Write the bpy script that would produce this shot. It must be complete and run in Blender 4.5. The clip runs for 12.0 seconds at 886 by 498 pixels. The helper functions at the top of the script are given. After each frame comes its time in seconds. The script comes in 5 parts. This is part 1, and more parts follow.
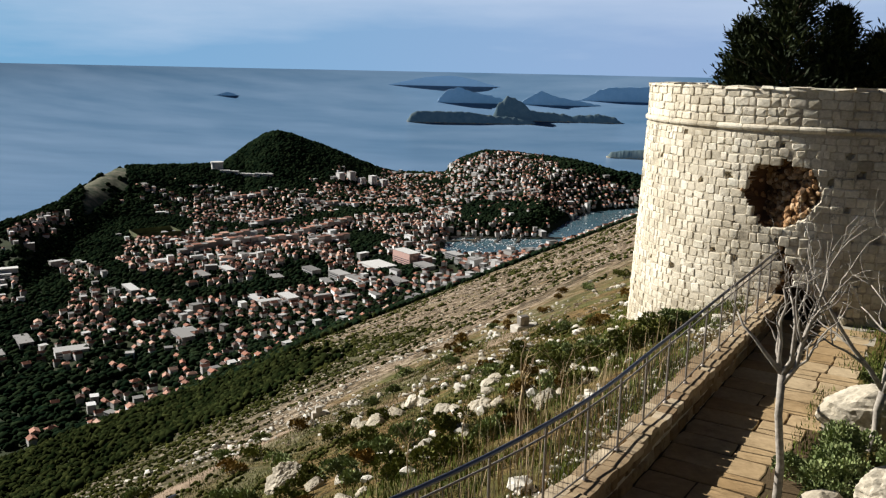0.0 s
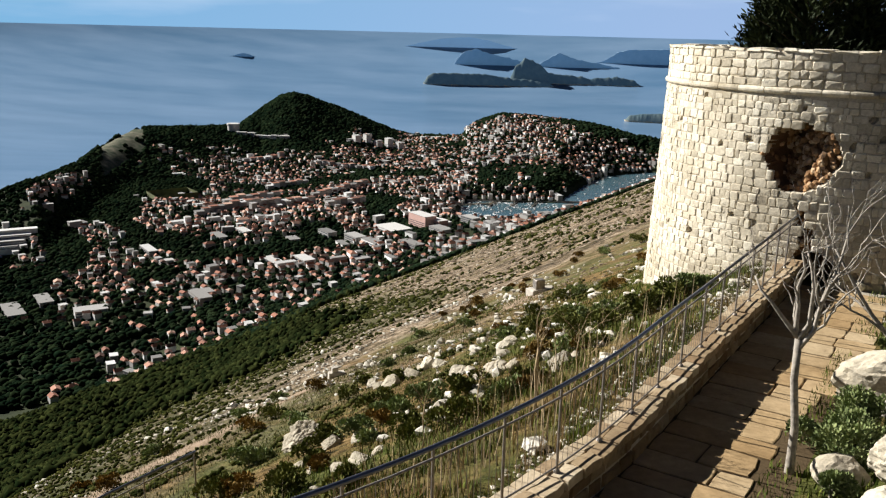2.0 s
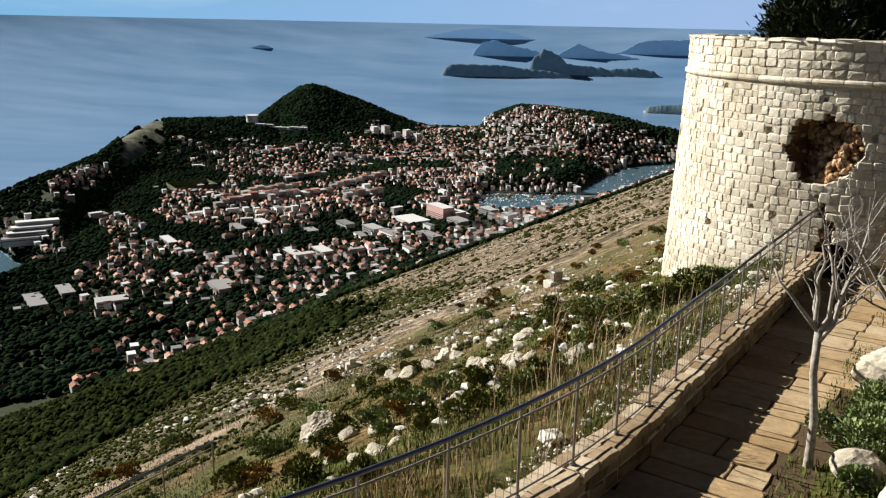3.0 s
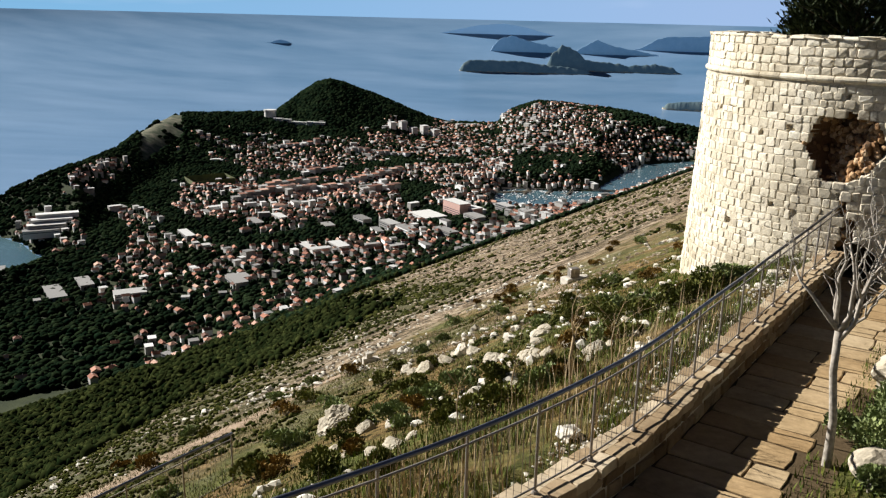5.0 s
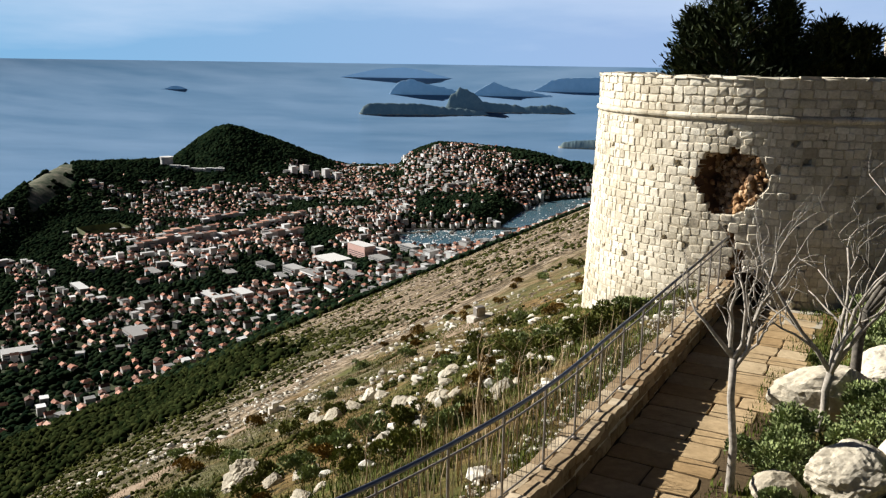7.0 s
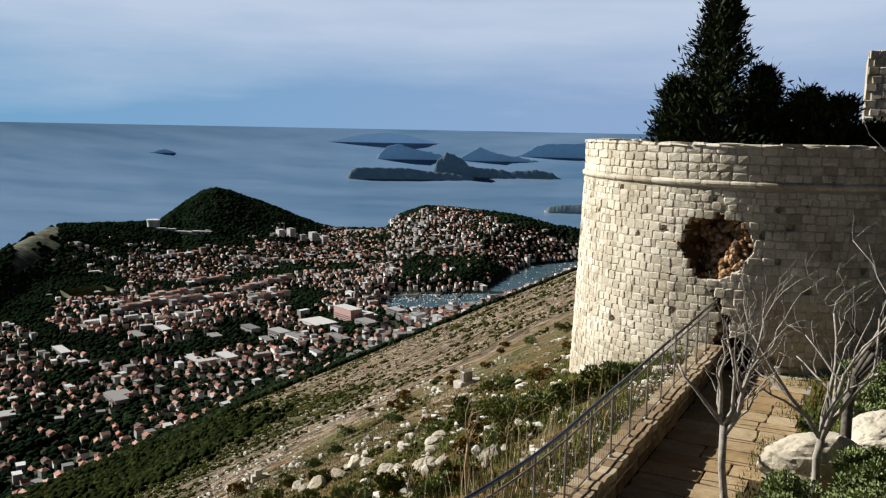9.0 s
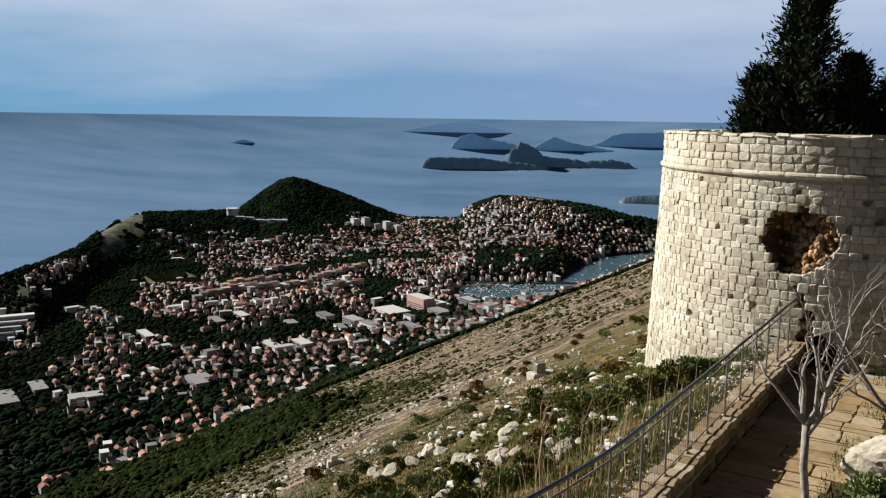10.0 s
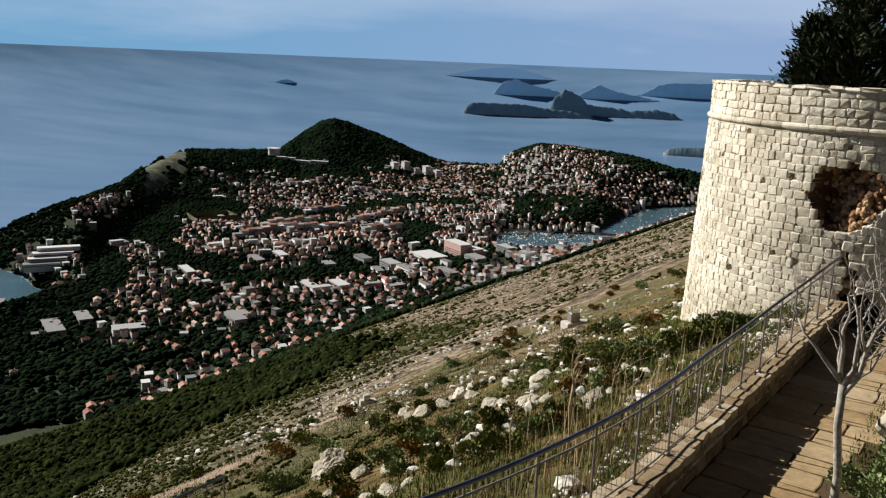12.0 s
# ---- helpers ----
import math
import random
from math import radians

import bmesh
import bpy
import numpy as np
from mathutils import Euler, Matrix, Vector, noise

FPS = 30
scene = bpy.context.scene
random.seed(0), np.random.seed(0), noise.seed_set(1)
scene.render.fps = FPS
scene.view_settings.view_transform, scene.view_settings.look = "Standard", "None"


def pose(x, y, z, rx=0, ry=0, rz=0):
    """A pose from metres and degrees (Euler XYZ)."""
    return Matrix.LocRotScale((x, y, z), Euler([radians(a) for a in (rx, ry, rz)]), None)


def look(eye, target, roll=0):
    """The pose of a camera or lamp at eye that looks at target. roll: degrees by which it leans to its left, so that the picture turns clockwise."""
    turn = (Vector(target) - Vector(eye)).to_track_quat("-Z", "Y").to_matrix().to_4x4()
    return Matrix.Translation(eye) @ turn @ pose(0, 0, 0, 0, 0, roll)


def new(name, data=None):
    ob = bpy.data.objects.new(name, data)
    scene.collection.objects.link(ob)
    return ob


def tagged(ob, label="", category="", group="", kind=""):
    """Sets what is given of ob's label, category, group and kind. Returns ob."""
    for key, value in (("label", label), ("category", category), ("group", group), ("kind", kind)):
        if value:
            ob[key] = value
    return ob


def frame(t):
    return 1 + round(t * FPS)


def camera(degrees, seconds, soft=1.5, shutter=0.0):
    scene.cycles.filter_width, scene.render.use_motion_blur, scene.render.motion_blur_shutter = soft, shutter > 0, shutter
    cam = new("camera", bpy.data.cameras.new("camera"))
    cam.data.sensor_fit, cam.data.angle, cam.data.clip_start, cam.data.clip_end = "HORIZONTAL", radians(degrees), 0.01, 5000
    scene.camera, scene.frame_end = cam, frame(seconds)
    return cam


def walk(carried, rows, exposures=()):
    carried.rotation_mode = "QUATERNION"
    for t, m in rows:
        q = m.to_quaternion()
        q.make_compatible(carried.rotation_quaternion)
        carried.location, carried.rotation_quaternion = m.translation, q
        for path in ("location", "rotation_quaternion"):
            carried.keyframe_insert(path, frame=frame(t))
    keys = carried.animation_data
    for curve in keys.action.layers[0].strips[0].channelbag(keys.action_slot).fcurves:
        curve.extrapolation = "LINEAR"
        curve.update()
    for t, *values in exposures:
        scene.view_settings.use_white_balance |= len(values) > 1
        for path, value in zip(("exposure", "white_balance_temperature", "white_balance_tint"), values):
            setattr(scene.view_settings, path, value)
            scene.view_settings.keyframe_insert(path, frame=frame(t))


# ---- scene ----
EXPOSURES = ((0.0, 0.84, 6320, 10), (1.5, 1.02, 6320, 10), (7.5, 1.05, 6320, 10), (9.3, 0.64, 6250, 10), (12.0, 0.70, 6250, 10))
HAZE_LEFT, HAZE_RIGHT, CLOUD = (2.2, 4.7, 7.2, 1), (3.6, 5.1, 7.7, 1), (6.8, 7.9, 9.6, 1)
SKY_STRENGTH, SUN_POWER = 0.05, 5.0
SEA_DARK, SEA_LIGHT = (0.088, 0.178, 0.300), (0.165, 0.262, 0.400)
HOLE, DOOR_A = (-0.185, 2.92), -0.075
EYE = 5.6          # the eye over the paved path, whose level is z = 0
SEA = -400.0       # sea level
cam = camera(55.0, 12.0, soft=1.25)
ROWS = [
    (0.0, 0.000, -0.000, EYE + 0.000, 78.197, -1.175, 0.245),
    (0.5, -0.005, -0.044, EYE + -0.004, 77.139, -1.312, 0.311),
    (1.0, 0.000, -0.013, EYE + -0.019, 76.253, -1.138, 0.426),
    (1.5, -0.055, -0.025, EYE + -0.014, 76.161, -1.280, 0.547),
    (2.0, -0.019, -0.017, EYE + -0.016, 75.702, -1.348, 1.370),
    (2.5, 0.001, 0.023, EYE + -0.009, 75.204, -1.374, 1.966),
    (3.0, -0.001, -0.002, EYE + -0.018, 75.113, -1.149, 2.559),
    (4.8, -0.066, -0.057, EYE + 0.003, 74.902, -1.048, 3.141),
    (5.0, -0.042, -0.055, EYE + -0.011, 74.804, -1.347, 3.744),
    (5.5, -0.025, -0.026, EYE + -0.015, 74.964, -1.352, 2.740),
    (6.0, -0.007, 0.001, EYE + -0.031, 75.377, -1.401, 0.318),
    (6.5, -0.007, 0.014, EYE + -0.018, 76.501, -1.207, -1.627),
    (7.0, 0.002, 0.033, EYE + -0.011, 77.713, -0.816, -2.918),
    (7.5, -0.011, 0.009, EYE + -0.010, 78.143, -0.730, -3.474),
    (9.3, -0.010, 0.064, EYE + 0.011, 82.257, -1.168, -3.733),
    (9.5, -0.027, 0.040, EYE + 0.026, 81.939, -1.073, -2.738),
    (10.0, -0.066, -0.021, EYE + 0.061, 81.230, -0.850, 1.142),
    (10.5, -0.049, 0.079, EYE + -0.000, 80.233, -1.649, 1.252),
    (11.0, -0.083, 0.122, EYE + 0.034, 81.182, -1.976, 2.190),
    (11.5, -0.077, -0.006, EYE + 0.006, 80.410, -2.359, 2.831),
    (12.0, -0.041, 0.058, EYE + 0.016, 77.518, -2.326, 4.027),
]
walk(cam, [(t, pose(x, y, z, rx, ry, rz)) for t, x, y, z, rx, ry, rz in ROWS], EXPOSURES)

# ---- daylight ----
SUN_AZ, SUN_EL = -63.0, 30.0       # degrees from straight ahead (left is minus), and over the horizon
world = bpy.data.worlds.new("sky")
scene.world = world
world.use_nodes = True
wn, wl = world.node_tree.nodes, world.node_tree.links
wn.clear()
sky = wn.new("ShaderNodeTexSky")
sky.sky_type = "NISHITA"
sky.sun_disc = False
sky.sun_elevation = radians(SUN_EL)
sky.sun_rotation = radians(SUN_AZ)
sky.air_density, sky.dust_density, sky.ozone_density = 0.12, 0.03, 2.5
sky.altitude = 400
# haze and thin cloud low over the sea, clear sky overhead and inland
geo = wn.new("ShaderNodeTexCoord")
stretch = wn.new("ShaderNodeMapping")
stretch.inputs["Scale"].default_value = (1.3, 1.3, 8.0)
wl.new(geo.outputs["Generated"], stretch.inputs["Vector"])
puff = wn.new("ShaderNodeTexNoise")
puff.inputs["Scale"].default_value = 2.0
puff.inputs["Detail"].default_value = 6.0
puff.inputs["Roughness"].default_value = 0.55
wl.new(stretch.outputs["Vector"], puff.inputs["Vector"])
split = wn.new("ShaderNodeSeparateXYZ")
wl.new(geo.outputs["Generated"], split.inputs["Vector"])


def ranged(value, a, b, c, d):
    m = wn.new("ShaderNodeMapRange")
    for key, v in (("From Min", a), ("From Max", b), ("To Min", c), ("To Max", d)):
        m.inputs[key].default_value = v
    wl.new(value, m.inputs["Value"])
    return m.outputs["Result"]


def mixed(fac, a, b):
    m = wn.new("ShaderNodeMixRGB")
    for v, key in ((fac, "Fac"), (a, "Color1"), (b, "Color2")):
        if hasattr(v, "is_linked"):
            wl.new(v, m.inputs[key])
        else:
            m.inputs[key].default_value = v
    return m.outputs["Color"]


add = wn.new("ShaderNodeMath")
add.operation = "ADD"
wl.new(puff.outputs["Fac"], add.inputs[0])
wl.new(ranged(split.outputs["Z"], 0.0, 0.13, -0.55, 0.25), add.inputs[1])
haze = mixed(ranged(split.outputs["X"], -0.45, 0.25, 0.0, 1.0), HAZE_LEFT, HAZE_RIGHT)
low = mixed(ranged(add.outputs["Value"], 0.1, 0.75, 0.0, 1.0), haze, CLOUD)
over_sea = wn.new("ShaderNodeMath")
over_sea.operation = "MULTIPLY"
wl.new(ranged(split.outputs["Z"], 0.14, 0.22, 0.95, 0.0), over_sea.inputs[0])
wl.new(ranged(split.outputs["Y"], -0.3, 0.45, 0.0, 1.0), over_sea.inputs[1])
final = mixed(over_sea.outputs["Value"], sky.outputs["Color"], low)
back = wn.new("ShaderNodeBackground")
back.inputs["Strength"].default_value = SKY_STRENGTH
wl.new(final, back.inputs["Color"])
wl.new(back.outputs["Background"], wn.new("ShaderNodeOutputWorld").inputs["Surface"])

a, e = radians(SUN_AZ), radians(SUN_EL)
SUN_WAY = Vector((math.sin(a) * math.cos(e), math.cos(a) * math.cos(e), math.sin(e)))
sun_data = bpy.data.lights.new("sun", "SUN")
sun_data.energy, sun_data.angle, sun_data.color = SUN_POWER, radians(0.53), (1.0, 0.96, 0.88)
sun = new("sun", sun_data)
sun.matrix_world = look(SUN_WAY * 60, (0, 0, 0))

# ---- materials ----
class Nodes:
    """A short way to write a Principled material."""
    def __init__(self, name, rough=0.8, metal=0.0, spec=0.3):
        self.mat = bpy.data.materials.new(name)
        self.mat.use_nodes = True
        self.tree = self.mat.node_tree
        self.bsdf = self.tree.nodes["Principled BSDF"]
        self.bsdf.inputs["Roughness"].default_value = rough
        self.bsdf.inputs["Metallic"].default_value = metal
        self.bsdf.inputs["Specular IOR Level"].default_value = spec

    def node(self, kind, **values):
        n = self.tree.nodes.new(kind)
        for key, value in values.items():
            n.inputs[key].default_value = value
        return n

    def link(self, a, b):
        self.tree.links.new(a, b)
        return self

    def where(self, scale=(1, 1, 1), turn=0.0):
        m = self.node("ShaderNodeMapping", Scale=scale, Rotation=(0, 0, turn))
        self.link(self.node("ShaderNodeNewGeometry").outputs["Position"], m.inputs["Vector"])
        return m.outputs["Vector"]

    def noise(self, scale, detail=4.0, rough=0.55, at=None):
        n = self.node("ShaderNodeTexNoise", Scale=scale, Detail=detail, Roughness=rough)
        self.link(at or self.where(), n.inputs["Vector"])
        return n.outputs["Fac"]

    def ramp(self, fac, stops):
        r = self.tree.nodes.new("ShaderNodeValToRGB")
        el = r.color_ramp.elements
        while len(el) < len(stops):
            el.new(0.5)
        for one, (p, c) in zip(el, stops):
            one.position, one.color = p, (*c, 1)
        self.link(fac, r.inputs["Fac"])
        return r.outputs["Color"]

    def blend(self, fac, a, b, kind="MIX"):
        m = self.tree.nodes.new("ShaderNodeMixRGB")
        m.blend_type = kind
        for v, s in ((fac, "Fac"), (a, "Color1"), (b, "Color2")):
            if hasattr(v, "is_linked"):
                self.link(v, m.inputs[s])
            else:
                m.inputs[s].default_value = v if s == "Fac" else (*v, 1)
        return m.outputs["Color"]

    def random(self, island=False):
        if island:
            return self.node("ShaderNodeNewGeometry").outputs["Random Per Island"]
        return self.node("ShaderNodeObjectInfo").outputs["Random"]

    def attr(self, name):
        n = self.tree.nodes.new("ShaderNodeAttribute")
        n.attribute_name = name
        return n.outputs["Fac"]

    def colour(self, c):
        if hasattr(c, "is_linked"):
            self.link(c, self.bsdf.inputs["Base Color"])
        else:
            self.bsdf.inputs["Base Color"].default_value = (*c, 1)
        return self

    def bump(self, fac, strength=0.4, depth=0.02):
        b = self.node("ShaderNodeBump", Strength=strength, Distance=depth)
        self.link(fac, b.inputs["Height"])
        self.link(b.outputs["Normal"], self.bsdf.inputs["Normal"])
        return self


def stone_material(name, stops, island, grain=14.0, spots=(0.09, 0.08, 0.065)):
    n = Nodes(name, rough=0.9, spec=0.15)
    base = n.ramp(n.random(island), stops)
    fine = n.noise(grain, 6, 0.65)
    base = n.blend(1.0, base, n.ramp(fine, ((0.25, (0.72, 0.70, 0.66)), (0.65, (1.06, 1.05, 1.03)))), "MULTIPLY")
    lich = n.ramp(n.noise(2.3, 5, 0.6), ((0.56, (0, 0, 0)), (0.70, (1, 1, 1))))
    base = n.blend(n.blend(1.0, lich, n.ramp(n.noise(22, 4), ((0.42, (0, 0, 0)), (0.60, (0.8, 0.8, 0.8)))), "MULTIPLY"), base, spots)
    base = n.blend(1.0, base, n.ramp(n.noise(0.8, 5, 0.6), ((0.32, (0.74, 0.71, 0.66)), (0.58, (1.04, 1.03, 1.02)))), "MULTIPLY")
    n.colour(base).bump(fine, 0.6, 0.02)
    return n.mat


LIME = ((0.0, (0.43, 0.385, 0.305)), (0.12, (0.60, 0.545, 0.435)), (0.65, (0.70, 0.64, 0.525)), (1.0, (0.79, 0.745, 0.63)))
M_STONE = stone_material("limestone", LIME, False)
M_STONES = stone_material("limestone_rubble", LIME, True)
M_FILL = stone_material("rust_rubble", ((0.0, (0.20, 0.11, 0.055)), (0.5, (0.40, 0.24, 0.12)), (1.0, (0.60, 0.45, 0.30))), False)
M_ROCK = stone_material("karst_rock", ((0.0, (0.44, 0.395, 0.315)), (1.0, (0.56, 0.515, 0.425))), False, 16.0, (0.16, 0.15, 0.13))
M_ROCKS = stone_material("karst_stones", ((0.0, (0.42, 0.38, 0.31)), (0.5, (0.60, 0.57, 0.50)), (1.0, (0.72, 0.70, 0.64))), True, 4.0, (0.16, 0.15, 0.12))
M_SCREE = stone_material("brown_scree", ((0.0, (0.12, 0.09, 0.06)), (0.5, (0.27, 0.215, 0.155)), (1.0, (0.48, 0.42, 0.34))), True, 3.0, (0.10, 0.085, 0.06))
M_SLAB = stone_material("path_slab", ((0.0, (0.36, 0.245, 0.125)), (0.5, (0.42, 0.30, 0.165)), (1.0, (0.48, 0.375, 0.24))), False, 7.0, (0.2, 0.14, 0.08))
M_MORTAR = stone_material("mortar", ((0.0, (0.50, 0.45, 0.355)), (1.0, (0.52, 0.465, 0.37))), False, 20.0)

# red earth of the core, darkened further for shade inside breach and doorway
M_CORE = stone_material("shaded_red_earth", ((0.0, (0.15, 0.085, 0.045)), (1.0, (0.17, 0.10, 0.055))), False, 12.0, (0.06, 0.035, 0.02))
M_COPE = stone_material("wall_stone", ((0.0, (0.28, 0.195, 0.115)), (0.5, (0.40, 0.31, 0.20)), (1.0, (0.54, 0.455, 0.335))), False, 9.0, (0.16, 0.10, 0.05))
# darker copy of the wall stone: the inner face's shade is painted in
M_FACE_SHADED = stone_material("wall_face_shaded", ((0.0, (0.17, 0.11, 0.06)), (0.5, (0.25, 0.175, 0.105)), (1.0, (0.34, 0.26, 0.17))), False, 9.0, (0.10, 0.065, 0.035))
M_PALE = stone_material("pale_slab", ((0.0, (0.42, 0.38, 0.31)), (1.0, (0.52, 0.48, 0.41))), False, 6.0, (0.28, 0.22, 0.14))
M_SOIL = stone_material("path_soil", ((0.0, (0.09, 0.062, 0.034)), (1.0, (0.11, 0.078, 0.042))), False, 18.0, (0.07, 0.075, 0.03))


def plain(name, c, rough=0.7, metal=0.0, vary=0.15, scale=3.0, bump=0.2, island=False):
    n = Nodes(name, rough, metal)
    f = n.noise(scale, 5)
    lo, hi = [max(0, v * (1 - vary)) for v in c], [min(1, v * (1 + vary)) for v in c]
    col = n.ramp(f, ((0.3, lo), (0.7, hi)))
    if island:
        col = n.blend(1.0, col, n.ramp(n.random(True), ((0, (0.6, 0.6, 0.6)), (1, (1.3, 1.3, 1.3)))), "MULTIPLY")
    n.colour(col).bump(f, bump, 0.01)
    return n.mat


M_STEEL = plain("galvanised_steel", (0.26, 0.23, 0.20), 0.5, 0.6, 0.2, 9.0, 0.1)
M_RAIL = plain("blue_grey_rail", (0.17, 0.18, 0.22), 0.32, 0.9, 0.15, 6.0, 0.05)
M_BARK = plain("pale_bark", (0.30, 0.265, 0.22), 0.9, 0, 0.35, 16.0, 0.6)
M_STALK = plain("dry_stalk", (0.34, 0.25, 0.14), 0.9, 0, 0.35, 12.0, 0.2, True)
M_TRUNK = plain("dark_bark", (0.10, 0.075, 0.05), 0.95, 0, 0.3, 10.0, 0.6)
M_DARKBARK = plain("dark_grey_bark", (0.12, 0.105, 0.085), 0.95, 0, 0.45, 14.0, 0.7)
M_CONC = plain("concrete", (0.42, 0.38, 0.32), 0.9, 0, 0.15, 3.0, 0.3)


def leaf_material(name, dark, light, scale=0.6, spec=0.12):
    n = Nodes(name, 0.7, spec=spec)
    r = n.random(True)
    col = n.ramp(r, ((0.0, dark), (0.6, [(a + b) / 2 for a, b in zip(dark, light)]), (1.0, light)))
    col = n.blend(1.0, col, n.ramp(n.noise(scale, 3), ((0.3, (0.7, 0.7, 0.7)), (0.7, (1.25, 1.2, 1.1)))), "MULTIPLY")
    n.colour(col)
    return n.mat


M_CONIFER = leaf_material("conifer_needles", (0.010, 0.018, 0.006), (0.035, 0.046, 0.014))
M_OLIVE = leaf_material("olive_needles", (0.018, 0.024, 0.006), (0.060, 0.066, 0.018))
M_SAGE = leaf_material("grey_green_leaves", (0.10, 0.14, 0.050), (0.28, 0.32, 0.14), 2.0)
M_SHRUB = leaf_material("shrub_leaves", (0.055, 0.072, 0.017), (0.19, 0.19, 0.055), 1.0, 0.04)
M_SCRUB = leaf_material("slope_scrub", (0.016, 0.022, 0.006), (0.065, 0.066, 0.020), 1.0, 0.0)
M_OCHRE = leaf_material("ochre_twigs", (0.10, 0.062, 0.018), (0.28, 0.19, 0.06), 1.0, 0.03)
M_GRASS = leaf_material("dry_grass", (0.075, 0.050, 0.016), (0.20, 0.145, 0.055), 0.5)
M_GREEN = leaf_material("green_grass", (0.045, 0.075, 0.010), (0.15, 0.175, 0.032), 0.5)
M_HILLWOOD = leaf_material("hillside_crowns", (0.006, 0.011, 0.004), (0.030, 0.036, 0.012), 0.05, 0.0)
M_WOOD = leaf_material("far_tree_crowns", (0.005, 0.012, 0.007), (0.019, 0.029, 0.014), 0.01, 0.0)


# ---- small tools ----
def mesh_of(name, verts, faces, mats, index=None, smooth=False):
    me = bpy.data.meshes.new(name)
    me.from_pydata([tuple(v) for v in verts], [], [tuple(f) for f in faces])
    for m in mats if isinstance(mats, (list, tuple)) else [mats]:
        me.materials.append(m)
    if index is not None:
        me.polygons.foreach_set("material_index", np.asarray(index, dtype=np.int32))
    if smooth:
        me.polygons.foreach_set("use_smooth", np.ones(len(me.polygons), dtype=bool))
    me.update()
    return me


def fast_mesh(name, verts, faces, mats, index=None, smooth=False):
    """The same from arrays: all faces with the same number of corners."""
    verts, faces = np.asarray(verts, dtype=np.float32), np.asarray(faces, dtype=np.int32)
    me = bpy.data.meshes.new(name)
    k = faces.shape[1]
    me.vertices.add(len(verts))
    me.vertices.foreach_set("co", verts.ravel())
    me.loops.add(faces.size)
    me.loops.foreach_set("vertex_index", faces.ravel())
    me.polygons.add(len(faces))
    me.polygons.foreach_set("loop_start", np.arange(0, faces.size, k, dtype=np.int32))
    for m in mats if isinstance(mats, (list, tuple)) else [mats]:
        me.materials.append(m)
    if index is not None:
        me.polygons.foreach_set("material_index", np.asarray(index, dtype=np.int32))
    me.polygons.foreach_set("use_smooth", np.full(len(faces), smooth, dtype=bool))
    me.update(calc_edges=True)
    return me


def thing(name, data, label, category, group="", kind="", at=None):
    ob = new(name, data)
    if at is not None:
        ob.matrix_basis = at
    return tagged(ob, label, category, group, kind)


def child(name, data, parent, label="", at=None):
    ob = new(name, data)
    ob.parent = parent
    if at is not None:
        ob.matrix_basis = at
    if label:
        tagged(ob, label)
    return ob


def from_bm(name, bm, mats, smooth=False):
    me = bpy.data.meshes.new(name)
    bm.to_mesh(me)
    bm.free()
    for m in mats if isinstance(mats, (list, tuple)) else [mats]:
        me.materials.append(m)
    if smooth:
        me.polygons.foreach_set("use_smooth", np.ones(len(me.polygons), dtype=bool))
    return me


def tube(points, radii, sides=6):
    """Verts and faces of a tapered tube along points."""
    pts = [Vector(p) for p in points]
    verts, faces = [], []
    for i, p in enumerate(pts):
        way = (pts[min(i + 1, len(pts) - 1)] - pts[max(i - 1, 0)]).normalized()
        u = way.orthogonal().normalized() if i == 0 else (u - way * u.dot(way)).normalized()
        v = way.cross(u)
        for k in range(sides):
            b = 2 * math.pi * k / sides
            verts.append(p + (u * math.cos(b) + v * math.sin(b)) * radii[i])
    for i in range(len(pts) - 1):
        for k in range(sides):
            a, b = i * sides + k, i * sides + (k + 1) % sides
            faces.append((a, b, b + sides, a + sides))
    faces.append(tuple(range(sides))[::-1])
    faces.append(tuple(range((len(pts) - 1) * sides, len(pts) * sides)))
    return verts, faces


def joined(pieces):
    verts, faces = [], []
    for v, f in pieces:
        n = len(verts)
        verts += list(v)
        faces += [tuple(i + n for i in one) for one in f]
    return verts, faces


def vnoise(x, y, seed, scale, octaves=4):
    """Smooth value noise on arrays, about -1 to 1."""
    x, y = np.asarray(x, float) / scale, np.asarray(y, float) / scale
    total, gain = 0.0, 1.0
    for o in range(octaves):
        xi, yi = np.floor(x), np.floor(y)
        fx, fy = x - xi, y - yi
        fx, fy = fx * fx * (3 - 2 * fx), fy * fy * (3 - 2 * fy)

        def h(i, j):
            s = np.sin(i * 127.1 + j * 311.7 + (seed + o) * 74.7) * 43758.5453
            return 2 * (s - np.floor(s)) - 1
        total = total + gain * ((h(xi, yi) * (1 - fx) + h(xi + 1, yi) * fx) * (1 - fy) + (h(xi, yi + 1) * (1 - fx) + h(xi + 1, yi + 1) * fx) * fy)
        x, y, gain = x * 2.03 + 13.1, y * 2.03 + 7.7, gain * 0.5
    return total / 1.6


# ---- the lie of the land ----
NX, NY, NQ = -0.848, 0.530, 3.70      # the way downhill from the path's wall, and its distance from the eye
SX, SY = 0.530, 0.848                 # the way along the wall


def along(x, y):
    return SX * x + SY * y


def bend(s):
    """How far the wall and its railing swing downhill where they come nearest."""
    return 0.0285 * np.clip(10.5 - np.asarray(s, float), 0, 8.5) ** 2


def downhill(x, y):
    return NX * x + NY * y - NQ - bend(along(x, y))


def step(v, lo, hi):
    s = np.clip((np.asarray(v, float) - lo) / (hi - lo), 0, 1)
    return s * s * (3 - 2 * s)


